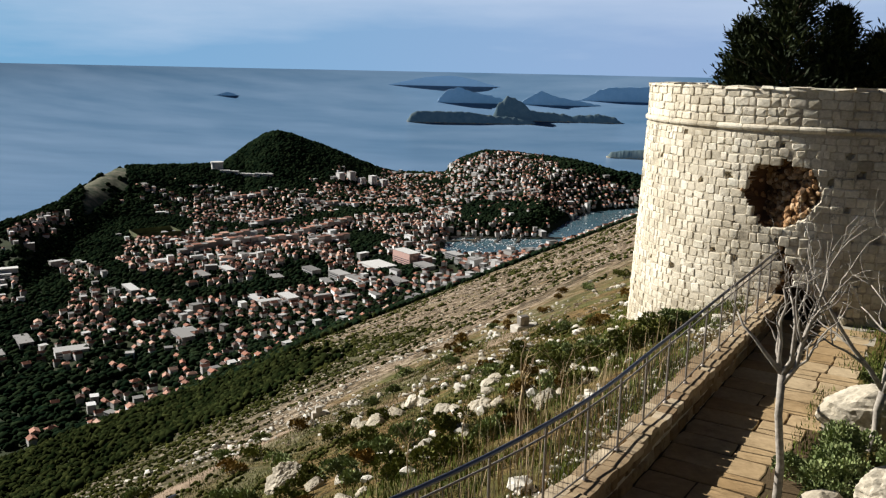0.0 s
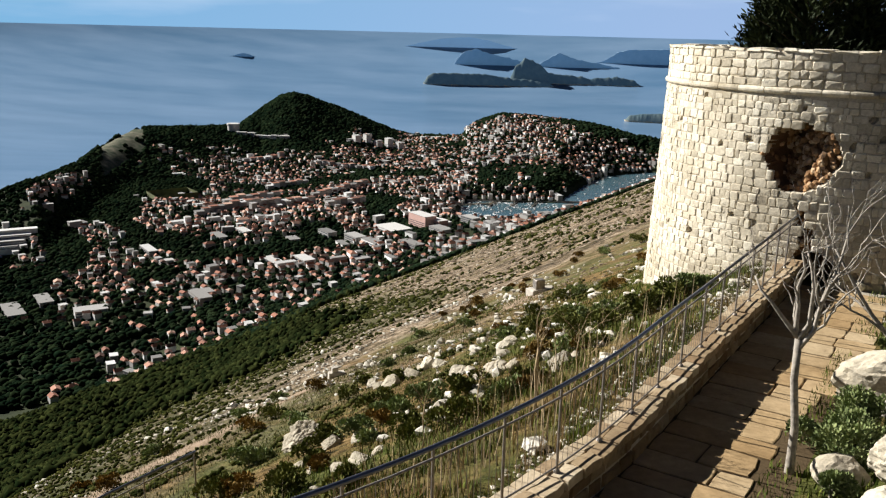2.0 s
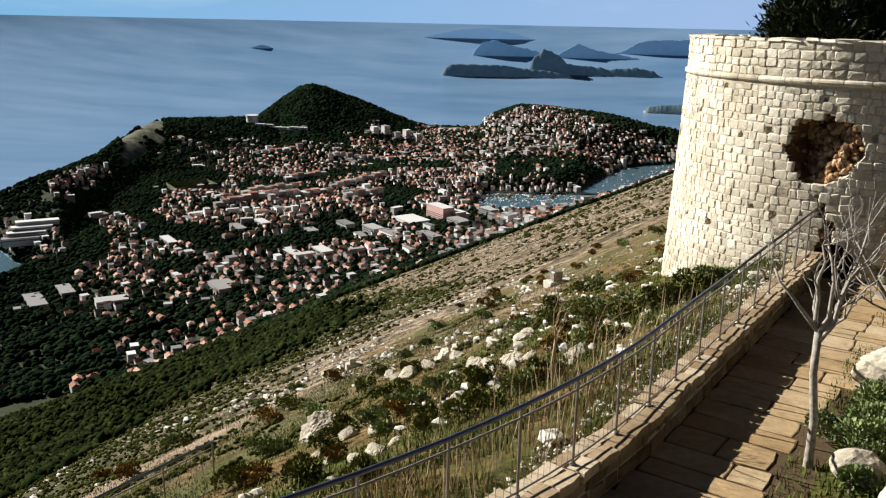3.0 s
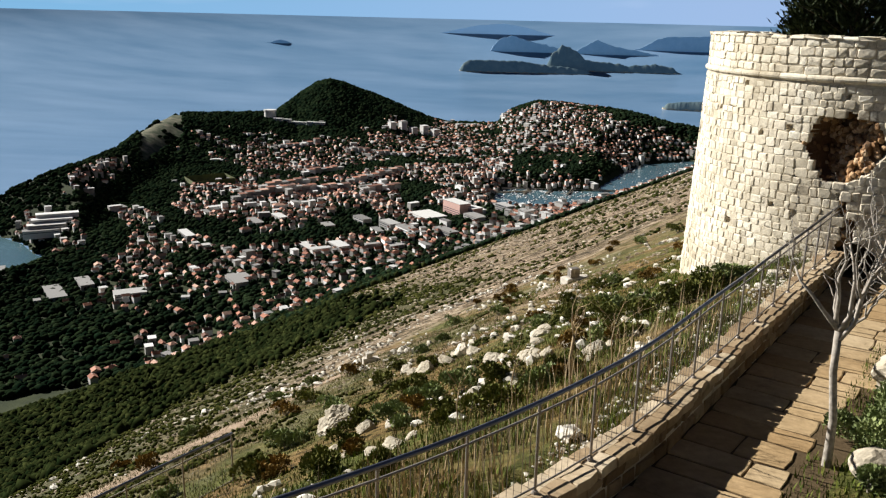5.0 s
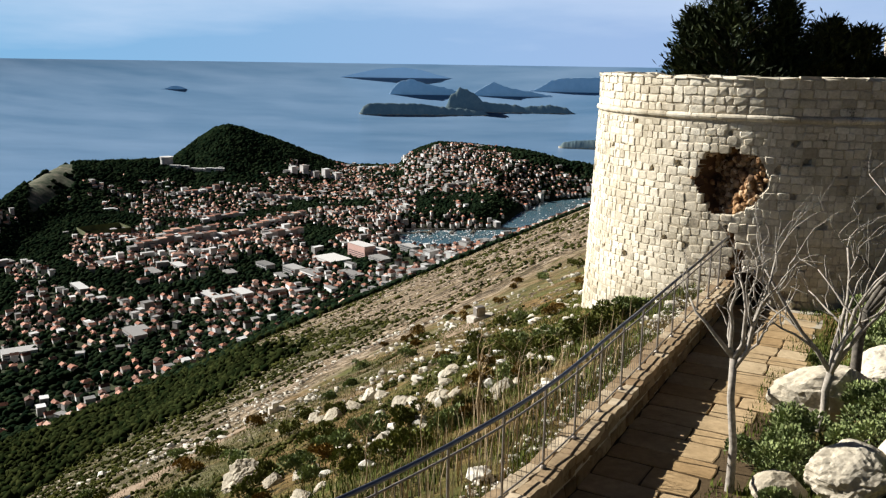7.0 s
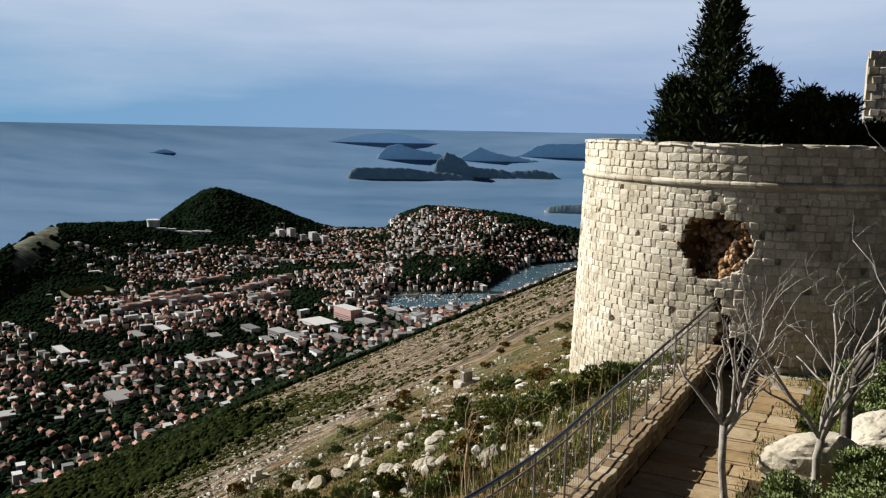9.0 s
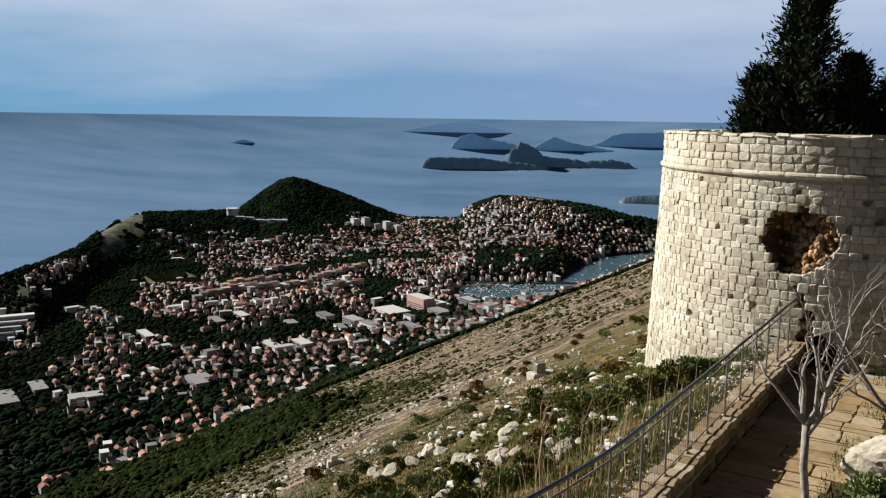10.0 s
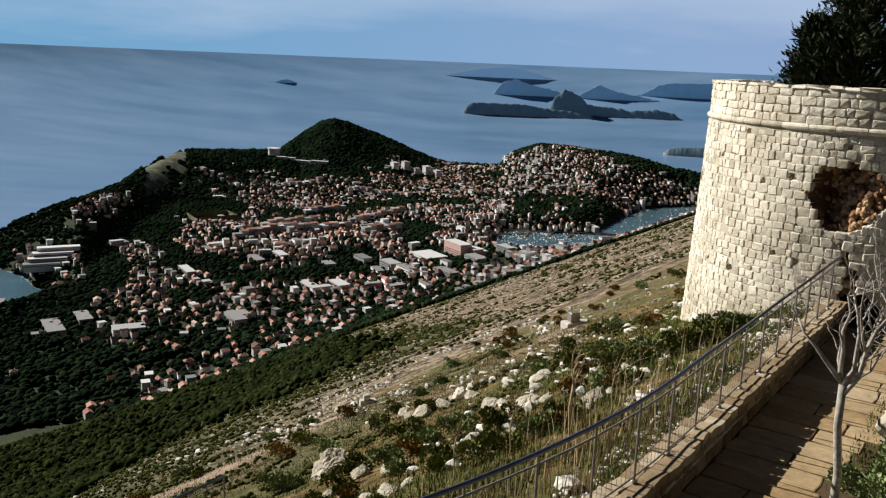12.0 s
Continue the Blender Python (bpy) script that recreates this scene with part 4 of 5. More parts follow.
for i in range(10):
    w, d = 8.5 + 1.1 * (i % 5), 7.5 + 0.8 * (i % 4)
    PATTERNS.append(house_shape(w, d, 5.8 + 1.4 * (i % 4), 0.2 if i in (3,) else 2.3 + 0.35 * (i % 3), i % 3 == 0))
BLOCKS = [house_shape(26, 12, 13, 0.2, False), house_shape(34, 13, 10, 0.2, False), house_shape(22, 14, 9, 2.6, True), house_shape(16, 13, 16, 0.2, False), house_shape(30, 18, 6, 0.2, False)]
house_meshes = []
for i, (wv, wf, tv, tf) in enumerate(PATTERNS):
    walls = mesh_of("house", wv, wf, M_WALL)
    roof = mesh_of("roof", tv[:8] if i in (3,) else tv[:6], [t for k, t in enumerate(tf) if i in (3,) or k < 8], M_FLAT if i in (3,) else M_ROOF)
    v, f = block(0.9, 2.2, i, 0.9, 0.0, 0.02)
    house_meshes.append((walls, roof, mesh_of("chimney", v, f, M_WALL), wv[4][2]))
NEAR = 260
for i in range(NEAR):
    k = int(g.integers(0, 10))
    walls, roof, chim, eave = house_meshes[k]
    flat = k in (3,)
    label = "pale rendered house with a flat roof among trees" if flat else "pale rendered house with a terracotta tiled roof"
    hs = thing("house", walls, label, "house", "houses of the town", at=Matrix.Translation((hx[i], hy[i], hz[i])) @ Matrix.Rotation(turn[i], 4, "Z") @ Matrix.Diagonal((0.86, 0.86, 0.9, 1)))
    child("roof", roof, hs, "flat pale roof" if flat else "terracotta tiled roof")
    if not flat:
        child("chimney", chim, hs, at=pose(1.6, 0.6, eave + 1.8, 0, 0, 0))
fv, ff, fm, base = [], [], [], 0
for i in range(NEAR, len(hx)):
    big = g.random() < 0.04 and hr[i] > 1150
    wv, wf, tv, tf = BLOCKS[int(g.integers(0, 5))] if big else PATTERNS[int(g.integers(0, 10))]
    flat = tv[4, 2] - tv[0, 2] < 0.7
    c, s = math.cos(turn[i]), math.sin(turn[i])
    k = g.uniform(0.70, 1.05)
    pts = np.concatenate([wv, tv]) * (k, k, g.uniform(0.85, 1.25))
    pts = np.stack([pts[:, 0] * c - pts[:, 1] * s + hx[i], pts[:, 0] * s + pts[:, 1] * c + hy[i], pts[:, 2] + hz[i]], -1)
    fv.append(pts)
    ff.append(np.concatenate([wf, tf + 10]) + base)
    fm.append(np.array([0] * 10 + [2 if flat else 1] * 10))
    base += 20
pts = np.concatenate(fv)
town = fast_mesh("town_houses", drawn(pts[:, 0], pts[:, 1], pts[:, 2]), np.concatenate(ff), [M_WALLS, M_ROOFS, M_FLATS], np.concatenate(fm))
thing("town_houses", town, "crowded pale houses with terracotta roofs across the plain", "houses", kind="stuff")


def building(name, az, r, turn_deg, masses, label, category="building"):
    """A large building from (x, y, width, depth, height, roof material) masses, each a part."""
    x, y = polar(az, r)
    z = float(land(x, y))
    ob = thing(name, None, label, category, at=pose(float(x), float(y), z, 0, 0, turn_deg))
    for k, (bx, by, w, d, h, wall, roof) in enumerate(masses):
        wv, wf, tv, tf = house_shape(w, d, h, 0.2, False, 0.6)
        part = child("wing", mesh_of("wing", wv[:8], wf[:8], wall), ob, at=pose(bx, by, 0))
        child("flat_roof", mesh_of("flat_roof", tv[:8], tf, roof), part)
        for floor in range(max(1, min(4, int(h // 4)))):
            v, f = block(w * 0.94, 1.3, k * 9 + floor, 0.1, 0.06, 0.01)
            child("window_band", mesh_of("window_band", v, f, M_PANE), part, at=pose(0, -d / 2 - 0.05, 2.2 + floor * 3.8, 0, 0, 180))
    return ob


M_PANE = plain("window_glass", (0.05, 0.06, 0.08), 0.2, 0, 0.1, 0.3, 0.0)
building("hospital", -2.5, 1625, -53, [(0, 0, 58, 26, 27, M_PINK, M_WHITE), (34, 18, 24, 22, 20, M_PINK, M_WHITE), (10, 30, 60, 24, 14, M_WHITE, M_WHITE)], "large pale pink hospital block with flat roofs")
building("sports_hall", -4.5, 1580, -53, [(0, 0, 62, 46, 11, M_WHITE, M_WHITE), (40, -4, 22, 40, 8, M_WHITE, M_FLAT)], "wide white flat-roofed hall beside the hospital", "hall")
building("school", -17.6, 1165, -53, [(0, 0, 44, 18, 11, M_WALL, M_FLAT), (-20, 16, 22, 16, 8, M_WALL, M_FLAT)], "long white flat-roofed institution building", "school")
building("warehouse", -24.5, 1150, 30, [(0, 0, 40, 22, 9, M_WHITE, M_FLAT)], "white flat-roofed hall at the edge of town", "warehouse")
for az, r, w, d, h in ((-29.0, 1230, 60, 22, 7), (-27.2, 1250, 44, 18, 7), (-12.7, 1355, 46, 18, 8), (-10.6, 1350, 40, 20, 9), (-7.1, 1500, 42, 22, 13), (-9.0, 1545, 40, 18, 12), (-5.9, 1460, 48, 20, 10), (-1.2, 1545, 44, 24, 9), (-20.7, 1490, 52, 15, 10), (-16.2, 1540, 46, 16, 9), (-14.6, 1560, 40, 16, 9), (-3.2, 1445, 50, 20, 9), (0.8, 1660, 40, 18, 12)):
    building("flat_roofed_block", az, r, -53, [(0, 0, w, d, h, M_WALL, M_FLAT)], "pale flat-roofed block among the houses", "building")
building("hotel", -28.4, 1640, 30, [(0, 0, 70, 16, 24, M_WHITE, M_WHITE), (-10, -15, 66, 16, 18, M_WHITE, M_FLAT), (-20, -30, 62, 16, 12, M_WHITE, M_WHITE), (-30, -45, 58, 16, 6, M_WHITE, M_FLAT)], "pale terraced seaside hotel stepping down to the cove", "hotel")
# long rows of gabled apartment houses stepping across the slope
for a0, r0, a1, r1, count in ((-17.4, 1740, -10.1, 1890, 17), (-9.8, 1985, -6.5, 2145, 9), (-8.8, 1830, -6.7, 1895, 6), (-14.3, 2505, -12.0, 2570, 6), (-12.8, 2105, -10.5, 2205, 7), (-15.6, 1850, -12.4, 1960, 8), (-9.6, 2480, -6.0, 2420, 9)):
    for k in range(count):
        t = k / (count - 1)
        building("apartment_block", a0 + (a1 - a0) * t, r0 + (r1 - r0) * t + 6 * (k % 2), -53, [(0, 0, 15, 17, 14 + 2 * (k % 3), M_WALL, M_ROOF if k % 3 else M_FLAT)], "cream apartment house in a long stepped row", "apartment block")
for k in range(5):
    building("tower_block", -7.0 + 0.72 * k, 2790 + 25 * (k % 2), -53, [(0, 0, 22, 20, 34 if k % 2 else 28, M_WHITE, M_FLAT)], "pale high apartment tower near the bay", "tower block")
for k in range(6):
    building("ridge_hotel", -14.5 + 0.55 * k, 2800 - 24 * max(0, k - 2), -10, [(0, 0, 30, 12, 14, M_WHITE, M_WHITE)], "low white hotel wing along the wooded saddle", "hotel")
# round observatory-like hotel on the saddle under the wooded peak
x, y = polar(-15.0, 2850)
x, y, z = (float(c) for c in (x, y, land(x, y)))
bm = bmesh.new()
bmesh.ops.create_cone(bm, cap_ends=True, segments=24, radius1=19, radius2=19, depth=34)
rot_h = thing("round_building", from_bm("round_building", bm, M_WHITE), "round white building on the wooded saddle", "building", at=pose(x, y, z + 11))
bm = bmesh.new()
bmesh.ops.create_cone(bm, cap_ends=True, segments=24, radius1=21, radius2=21, depth=5)
child("rim", from_bm("rim", bm, M_WHITE), rot_h, at=pose(0, 0, 16))


# playing field on a levelled terrace among the trees
M_TURF = plain("pale_turf", (0.115, 0.125, 0.050), 0.95, 0, 0.35, 0.05, 0.1)
x, y = (float(c) for c in polar(-19.0, 2060))
v, f = block(95, 75, 71, 14.0, 1.0, 0.02)
thing("playing_field", mesh_of("playing_field", v, f, M_TURF), "worn green playing field on a terrace among trees", "field", kind="structure", at=pose(x, y, ground_z(x, y) + 1, 90, 0, 35) @ pose(0, 0, 0, 0, 0, 180))


def clumps(points, sizes, mat, name, sub, seed, squash=0.85, rough=0.3, far=True, smooth=True):
    """Many jittered crowns in one mesh."""
    bm = bmesh.new()
    bmesh.ops.create_icosphere(bm, subdivisions=sub, radius=1)
    bv = np.array([v.co[:] for v in bm.verts])
    bf = np.array([[v.index for v in f.verts] for f in bm.faces])
    bm.free()
    g = np.random.default_rng(seed)
    n = len(points)
    jit = 1 + rough * g.uniform(-1, 1, (n, len(bv), 1))
    sc = np.stack([sizes * g.uniform(0.8, 1.25, n), sizes * g.uniform(0.8, 1.25, n), sizes * squash * g.uniform(0.75, 1.3, n)], -1)
    v = bv[None] * jit * sc[:, None, :] + points[:, None, :]
    v = v.reshape(-1, 3)
    f = (bf[None] + (np.arange(n) * len(bv))[:, None, None]).reshape(-1, 3)
    if far:
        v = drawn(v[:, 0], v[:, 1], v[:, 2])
    return fast_mesh(name, v, f, mat, smooth=smooth)


def scatter(n, a0, a1, r0, r1, seed):
    g = np.random.default_rng(seed)
    az, r = g.uniform(a0, a1, n), np.sqrt(g.uniform(r0 * r0, r1 * r1, n))
    return (*polar(az, r), az, r, g)


x, y, az, r, g = scatter(90000, -37, 15, 850, 3330, 81)
z = land(x, y)
ok = (z > SEA + 3) & (cliff(x, y, z) < 0.4) & (downhill(x, y) > 600) & (g.random(len(x)) < 0.40 + 0.60 * (density(x, y) < 0.22)) & (shore(x, y, HARBOUR) > 18) & ((az < -2) | (r > 1900) | (g.random(len(x)) < 0.25)) & (np.hypot(x - 2050 * math.sin(radians(-19)), y - 2050 * math.cos(radians(-19))) > 62) & (vnoise(x, y, 82, 110, 3) > -0.5 - 0.9 * (density(x, y) < 0.4)) & ((az < 0.4) | (r < 2480) | (g.random(len(x)) < 0.6))
p = np.stack([x, y, z + 3.0], -1)[ok]
thing("town_trees", clumps(p, g.uniform(2.8, 6.2, len(p)) * (1 + (np.hypot(p[:, 0], p[:, 1]) > 2300) * 0.5), M_WOOD, "town_trees", 1, 83, 0.85, 0.25), "dark pines and cypresses between the houses", "trees", kind="stuff")
# moored boats and piers
M_HULL = plain("boat_white", (0.8, 0.8, 0.8), 0.4, 0, 0.05, 1.0, 0.0)
x, y, az, r, g = scatter(5200, -0.2, 14, 1850, 2650, 91)
wet = shore(x, y, HARBOUR)
ok = (wet < -6) & (g.random(len(x)) < 0.10 + 0.75 * (az < 7) * (r < 2090))
x, y = x[ok][:300], y[ok][:300]
hull = np.array([(-0.5, -0.16, 0.9), (0.25, -0.17, 0.9), (0.5, 0, 1.1), (0.25, 0.17, 0.9), (-0.5, 0.16, 0.9), (-0.45, -0.1, -0.3), (0.3, 0, -0.3), (-0.45, 0.1, -0.3), (0.0, 0, 1.7), (-0.2, 0, 1.6)])
hf = np.array([(0, 1, 6), (0, 6, 5), (1, 2, 6), (2, 3, 6), (3, 4, 7), (3, 7, 6), (4, 0, 5), (4, 5, 7), (0, 1, 8), (1, 2, 8), (2, 3, 8), (3, 4, 8), (4, 0, 9), (0, 8, 9), (4, 9, 8)])
vs, fs = [], []
for i in range(len(x)):
    L, t = g.uniform(6, 13), radians(60) + g.normal(0, 0.25)
    h = hull * (L, L * 0.95, 1.3)
    vs.append(np.stack([h[:, 0] * math.cos(t) - h[:, 1] * math.sin(t) + x[i], h[:, 0] * math.sin(t) + h[:, 1] * math.cos(t) + y[i], h[:, 2] + SEA], -1))
    fs.append(hf + 10 * i)
thing("moored_boats", fast_mesh("moored_boats", np.concatenate(vs), np.concatenate(fs), M_HULL), "small white boats moored in the harbour", "boats", kind="stuff")
for k, (az, r, L, t) in enumerate(((1.0, 2035, 120, 20), (2.3, 2060, 90, 75), (3.8, 2070, 90, 75), (5.2, 2080, 90, 75), (3.6, 2092, 470, 3))):
    x, y = polar(az, r)
    v, f = block(L, 5, 40 + k, 2.5, 0.6, 0.02)
    thing("pier", mesh_of("pier", v, f, M_CONC), "pale concrete boat pier in the harbour", "pier", "harbour piers", at=pose(float(x), float(y), SEA + 1.2, 90, 0, t) @ pose(0, 0, 0, 0, 0, 180))

# ---- the hillside near the path ----
def boulder(x, y, w, seed, name="boulder", label="pale weathered limestone boulder half sunk in grass", tall=0.8, mat=None, lean=((-0.75, -0.35, 0.55), (-0.3, -0.5, 0.8)), crag=1.15):
    bm = lump(seed, w * 0.52, w * 0.46, w * 0.5 * tall, 5 if w > 0.8 else 4, 0.6 if crag > 0.5 else 0.35, lean=lean, crag=crag)
    return thing(name, from_bm(name, bm, mat or M_ROCK, smooth=False), label, "boulder" if w > 0.5 else "rock", "limestone rocks on the slope", at=pose(x, y, ground_z(x, y) + w * 0.12, 0, 0, seed * 37 % 40 - 20))


for k, (x, y, w) in enumerate(((-3.3, 17.1, 0.95), (-2.5, 15.7, 0.50), (-1.9, 15.3, 0.32), (-2.9, 14.5, 0.31), (-2.5, 13.9, 0.43), (-1.6, 13.2, 0.42), (-1.3, 13.4, 0.30), (-2.0, 13.3, 0.31),
        (-1.3, 22.5, 0.60), (-0.8, 23.0, 0.72), (-1.8, 22.0, 0.66), (-1.1, 22.1, 0.40), (-1.55, 22.75, 0.42), (-2.15, 22.4, 0.38), (-0.45, 22.6, 0.44), (-1.0, 23.3, 0.36), (0.1, 19.4, 0.56), (0.4, 19.2, 0.33), (0.9, 17.7, 0.66), (0.55, 17.9, 0.40), (1.25, 17.5, 0.42), (0.75, 18.3, 0.34), (1.5, 21.9, 0.55), (1.3, 21.2, 0.55), (2.5, 17.9, 0.51), (2.8, 18.4, 0.40),
        (2.1, 16.0, 0.58), (2.0, 17.9, 0.32), (3.1, 18.6, 0.29), (-2.4, 23.1, 0.51), (0.5, 15.2, 0.24), (2.9, 16.5, 0.29), (1.7, 17.8, 0.28), (2.4, 16.2, 0.28), (1.9, 15.2, 0.26))):
    boulder(x, y, w, k + 3, "boulder" if w > 0.5 else "rock", tall=1.15 if k == 0 else 0.8)
g = np.random.default_rng(33)
n = 4200
q, s = g.uniform(0.6, 30, n), g.uniform(4, 44, n)
x, y = SX * s + NX * (q + NQ), SY * s + NY * (q + NQ)
ok = (vnoise(x, y, 101, 3.0, 3) > 0.12) | ((s > 13) & (q < 5.5) & (g.random(n) < 0.55))
x, y = x[ok], y[ok]
sz = 0.045 + 0.13 * g.random(len(x)) ** 3
p = np.stack([x, y, land(x, y) + sz * 0.3], -1)
thing("loose_stones", clumps(p, sz, M_ROCKS, "loose_stones", 1, 34, 0.7, 0.3, far=False, smooth=False), "scattered pale stones on the slope", "stones", kind="stuff")
n = 800
s, q = g.uniform(5, 21, n), 0.36 + 0.5 * g.random(n) ** 1.5
x, y = SX * s + NX * (q + NQ), SY * s + NY * (q + NQ)
p = np.stack([x, y, land(x, y) + 0.01], -1)
thing("gravel", clumps(p, g.uniform(0.015, 0.05, n), M_ROCKS, "gravel", 1, 37, 0.7, 0.3, far=False, smooth=False), "whitish gravel along the outer foot of the wall", "gravel", kind="stuff")
# farther stones and scrub on the open slope
def ledge(x, y):
    """0 to 1 across each of the low ledges that run along the slope."""
    q, s = downhill(x, y), along(x, y)
    w = (q + 1.3 * vnoise(s, 0.3 * q, 106, 14, 3)) / 2.3
    return w - np.floor(w)


n = 26000
r, az = np.exp(g.uniform(math.log(24), math.log(700), n)), g.uniform(-33, 14, n)
x, y = polar(az, r)
q = downhill(x, y)
ok = (q > 8) & (wooded(x, y, land(x, y)) < 0.6) & (vnoise(q, along(x, y) * 0.3, 103, 7, 4) > -0.25) & ((ledge(x, y) > 0.5) | (r > 160)) & (track(x, y, 0) < 0.3)
p = np.stack([x, y, land(x, y)], -1)[ok]
sz = np.clip(r[ok] * 0.0022, 0.05, 0.6) * g.uniform(0.25, 1.3, ok.sum())
thing("slope_stones", clumps(p, sz, M_SCREE, "slope_stones", 1, 35, 0.6, 0.3, far=False, smooth=False), "grey-brown scree and outcrops in bands on the slope", "stones", kind="stuff")
n = 42000
r, az = np.exp(g.uniform(math.log(18), math.log(800), n)), g.uniform(-34, 14, n)
x, y = polar(az, r)
q = downhill(x, y)
ok = (q > 6) & (vnoise(q, along(x, y) * 0.5, 104, 9, 4) > 0.0 - 0.6 * (wood_edge(x, y) > -9)) & ((ledge(x, y) < 0.40) | (r > 220) | (wood_edge(x, y) > -4)) & (track(x, y, 0) < 0.3)
p = np.stack([x, y, land(x, y) + 0.03], -1)[ok]
sz = np.clip(r[ok] * 0.0024, 0.07, 0.9) * g.uniform(0.35, 1.4, ok.sum())
thing("slope_scrub", clumps(p, sz, M_SCRUB, "slope_scrub", 1, 36, 0.75, 0.36, far=False), "low dark scrub dotted over the slope", "scrub", kind="stuff")
# scrub and wood beyond the shoulder
n = 80000
r, az = np.exp(g.uniform(math.log(40), math.log(1150), n)), g.uniform(-35, 8, n)
x, y = polar(az, r)
z = land(x, y)
ok = (g.random(n) < wooded(x, y, z) * (0.45 + 0.55 * (vnoise(x, y, 85, 60, 3) > -0.2)) * np.where(az > -3, 0.08, 1)) & (downhill(x, y) < 705)
p = np.stack([x, y, z], -1)[ok]
sz = np.clip(r[ok] * 0.0043, 0.30, 3.6) * g.uniform(0.3, 1.35, ok.sum())
p[:, 2] += sz * 0.5
thing("hill_wood", clumps(p, sz, M_HILLWOOD, "hill_wood", 1, 86, 1.1, 0.42, far=False), "dense dark green wood below the stony shoulder", "trees", kind="stuff")


def leaf_mass(rng, blobs, count, size, spread=0.35, up=0.5):
    """Verts and faces of many small leaves over rounded masses (x, y, z, radius)."""
    v, f = [], []
    for bx, by, bz, br in blobs:
        for i in range(count):
            d = Vector((rng.gauss(0, 1), rng.gauss(0, 1), rng.gauss(0, 1)))
            if d.length < 0.01:
                continue
            d.normalize()
            if d.z < -0.3:
                d.z = -d.z
            p = Vector((bx, by, bz)) + d * br * (1 - spread * rng.random() ** 1.6)
            way = (d + Vector((rng.gauss(0, 0.5), rng.gauss(0, 0.5), rng.gauss(up, 0.5)))).normalized()
            side = way.orthogonal().normalized()
            side.rotate(Matrix.Rotation(rng.uniform(0, 6.28), 3, way))
            L, W = size * rng.uniform(0.6, 1.4), size * rng.uniform(0.25, 0.45)
            n = len(v)
            v += [p, p + way * L * 0.5 + side * W, p + way * L, p + way * L * 0.5 - side * W]
            f.append((n, n + 1, n + 2, n + 3))
    return v, f


def bush(x, y, w, seed, mat, label, name="shrub", size=0.07, dense=230, group="shrubs on the slope"):
    rng = random.Random(seed)
    z = ground_z(x, y)
    blobs = []
    for k in range(max(4, int(4 + w * 4))):
        a, d = rng.uniform(0, 6.28), w * 0.42 * math.sqrt(rng.random())
        blobs.append((math.cos(a) * d, math.sin(a) * d, w * rng.uniform(0.08, 0.32), w * rng.uniform(0.16, 0.26)))
    ob = thing(name, None, label, "shrub", group, at=pose(x, y, z))
    v, f = leaf_mass(rng, blobs, dense, size)
    child("foliage", mesh_of("foliage", v, f, mat), ob)
    pieces = [tube([(0, 0, -0.05), (b[0] * 0.6, b[1] * 0.6, b[2] * 0.7), (b[0], b[1], b[2])], [0.014, 0.009, 0.005], 4) for b in blobs[:6]]
    v, f = joined(pieces)
    child("woody_base", mesh_of("woody_base", v, f, M_BARK), ob)
    return ob


for k, (x, y, w) in enumerate(((4.2, 18.7, 0.80), (3.8, 19.9, 0.71), (4.6, 18.7, 0.80), (5.1, 18.8, 0.81), (5.5, 19.0, 0.75), (2.7, 20.0, 0.85), (2.2, 22.1, 0.86), (-0.6, 16.5, 0.72), (-1.7, 18.1, 0.80), (0.3, 16.3, 0.83),
        (0.9, 14.4, 0.63), (0.0, 13.7, 0.81), (1.4, 14.9, 0.54), (3.2, 21.7, 0.77), (3.4, 18.9, 0.74), (-0.9, 14.0, 0.63), (-1.8, 15.1, 0.68), (-2.6, 16.3, 0.49), (-2.8, 15.0, 0.58), (-4.5, 17.1, 0.80),
        (-2.8, 12.6, 0.70), (-1.8, 11.6, 0.63), (-1.4, 16.6, 0.74), (-4.4, 14.4, 0.69))):
    bush(x, y, w * 1.15, 500 + k, (M_SHRUB, M_SAGE, M_SHRUB)[k % 3], ("dark green low shrub on the slope", "grey-green low shrub on the slope", "dark green low shrub on the slope")[k % 3])

g = np.random.default_rng(55)
for k in range(70):
    s, q = g.uniform(9, 44), g.uniform(2.0, 19)
    x, y, _ = on_path(s, q)
    if math.hypot(x - TX, y - TY) > 5.8:
        bush(x, y, g.uniform(0.4, 0.85), 600 + k, (M_OCHRE, M_SHRUB, M_OCHRE, M_SAGE)[k % 4], ("ochre-brown dry shrub on the slope", "dark green low shrub on the slope", "ochre-brown dry shrub on the slope", "grey-green low shrub on the slope")[k % 4], dense=130)


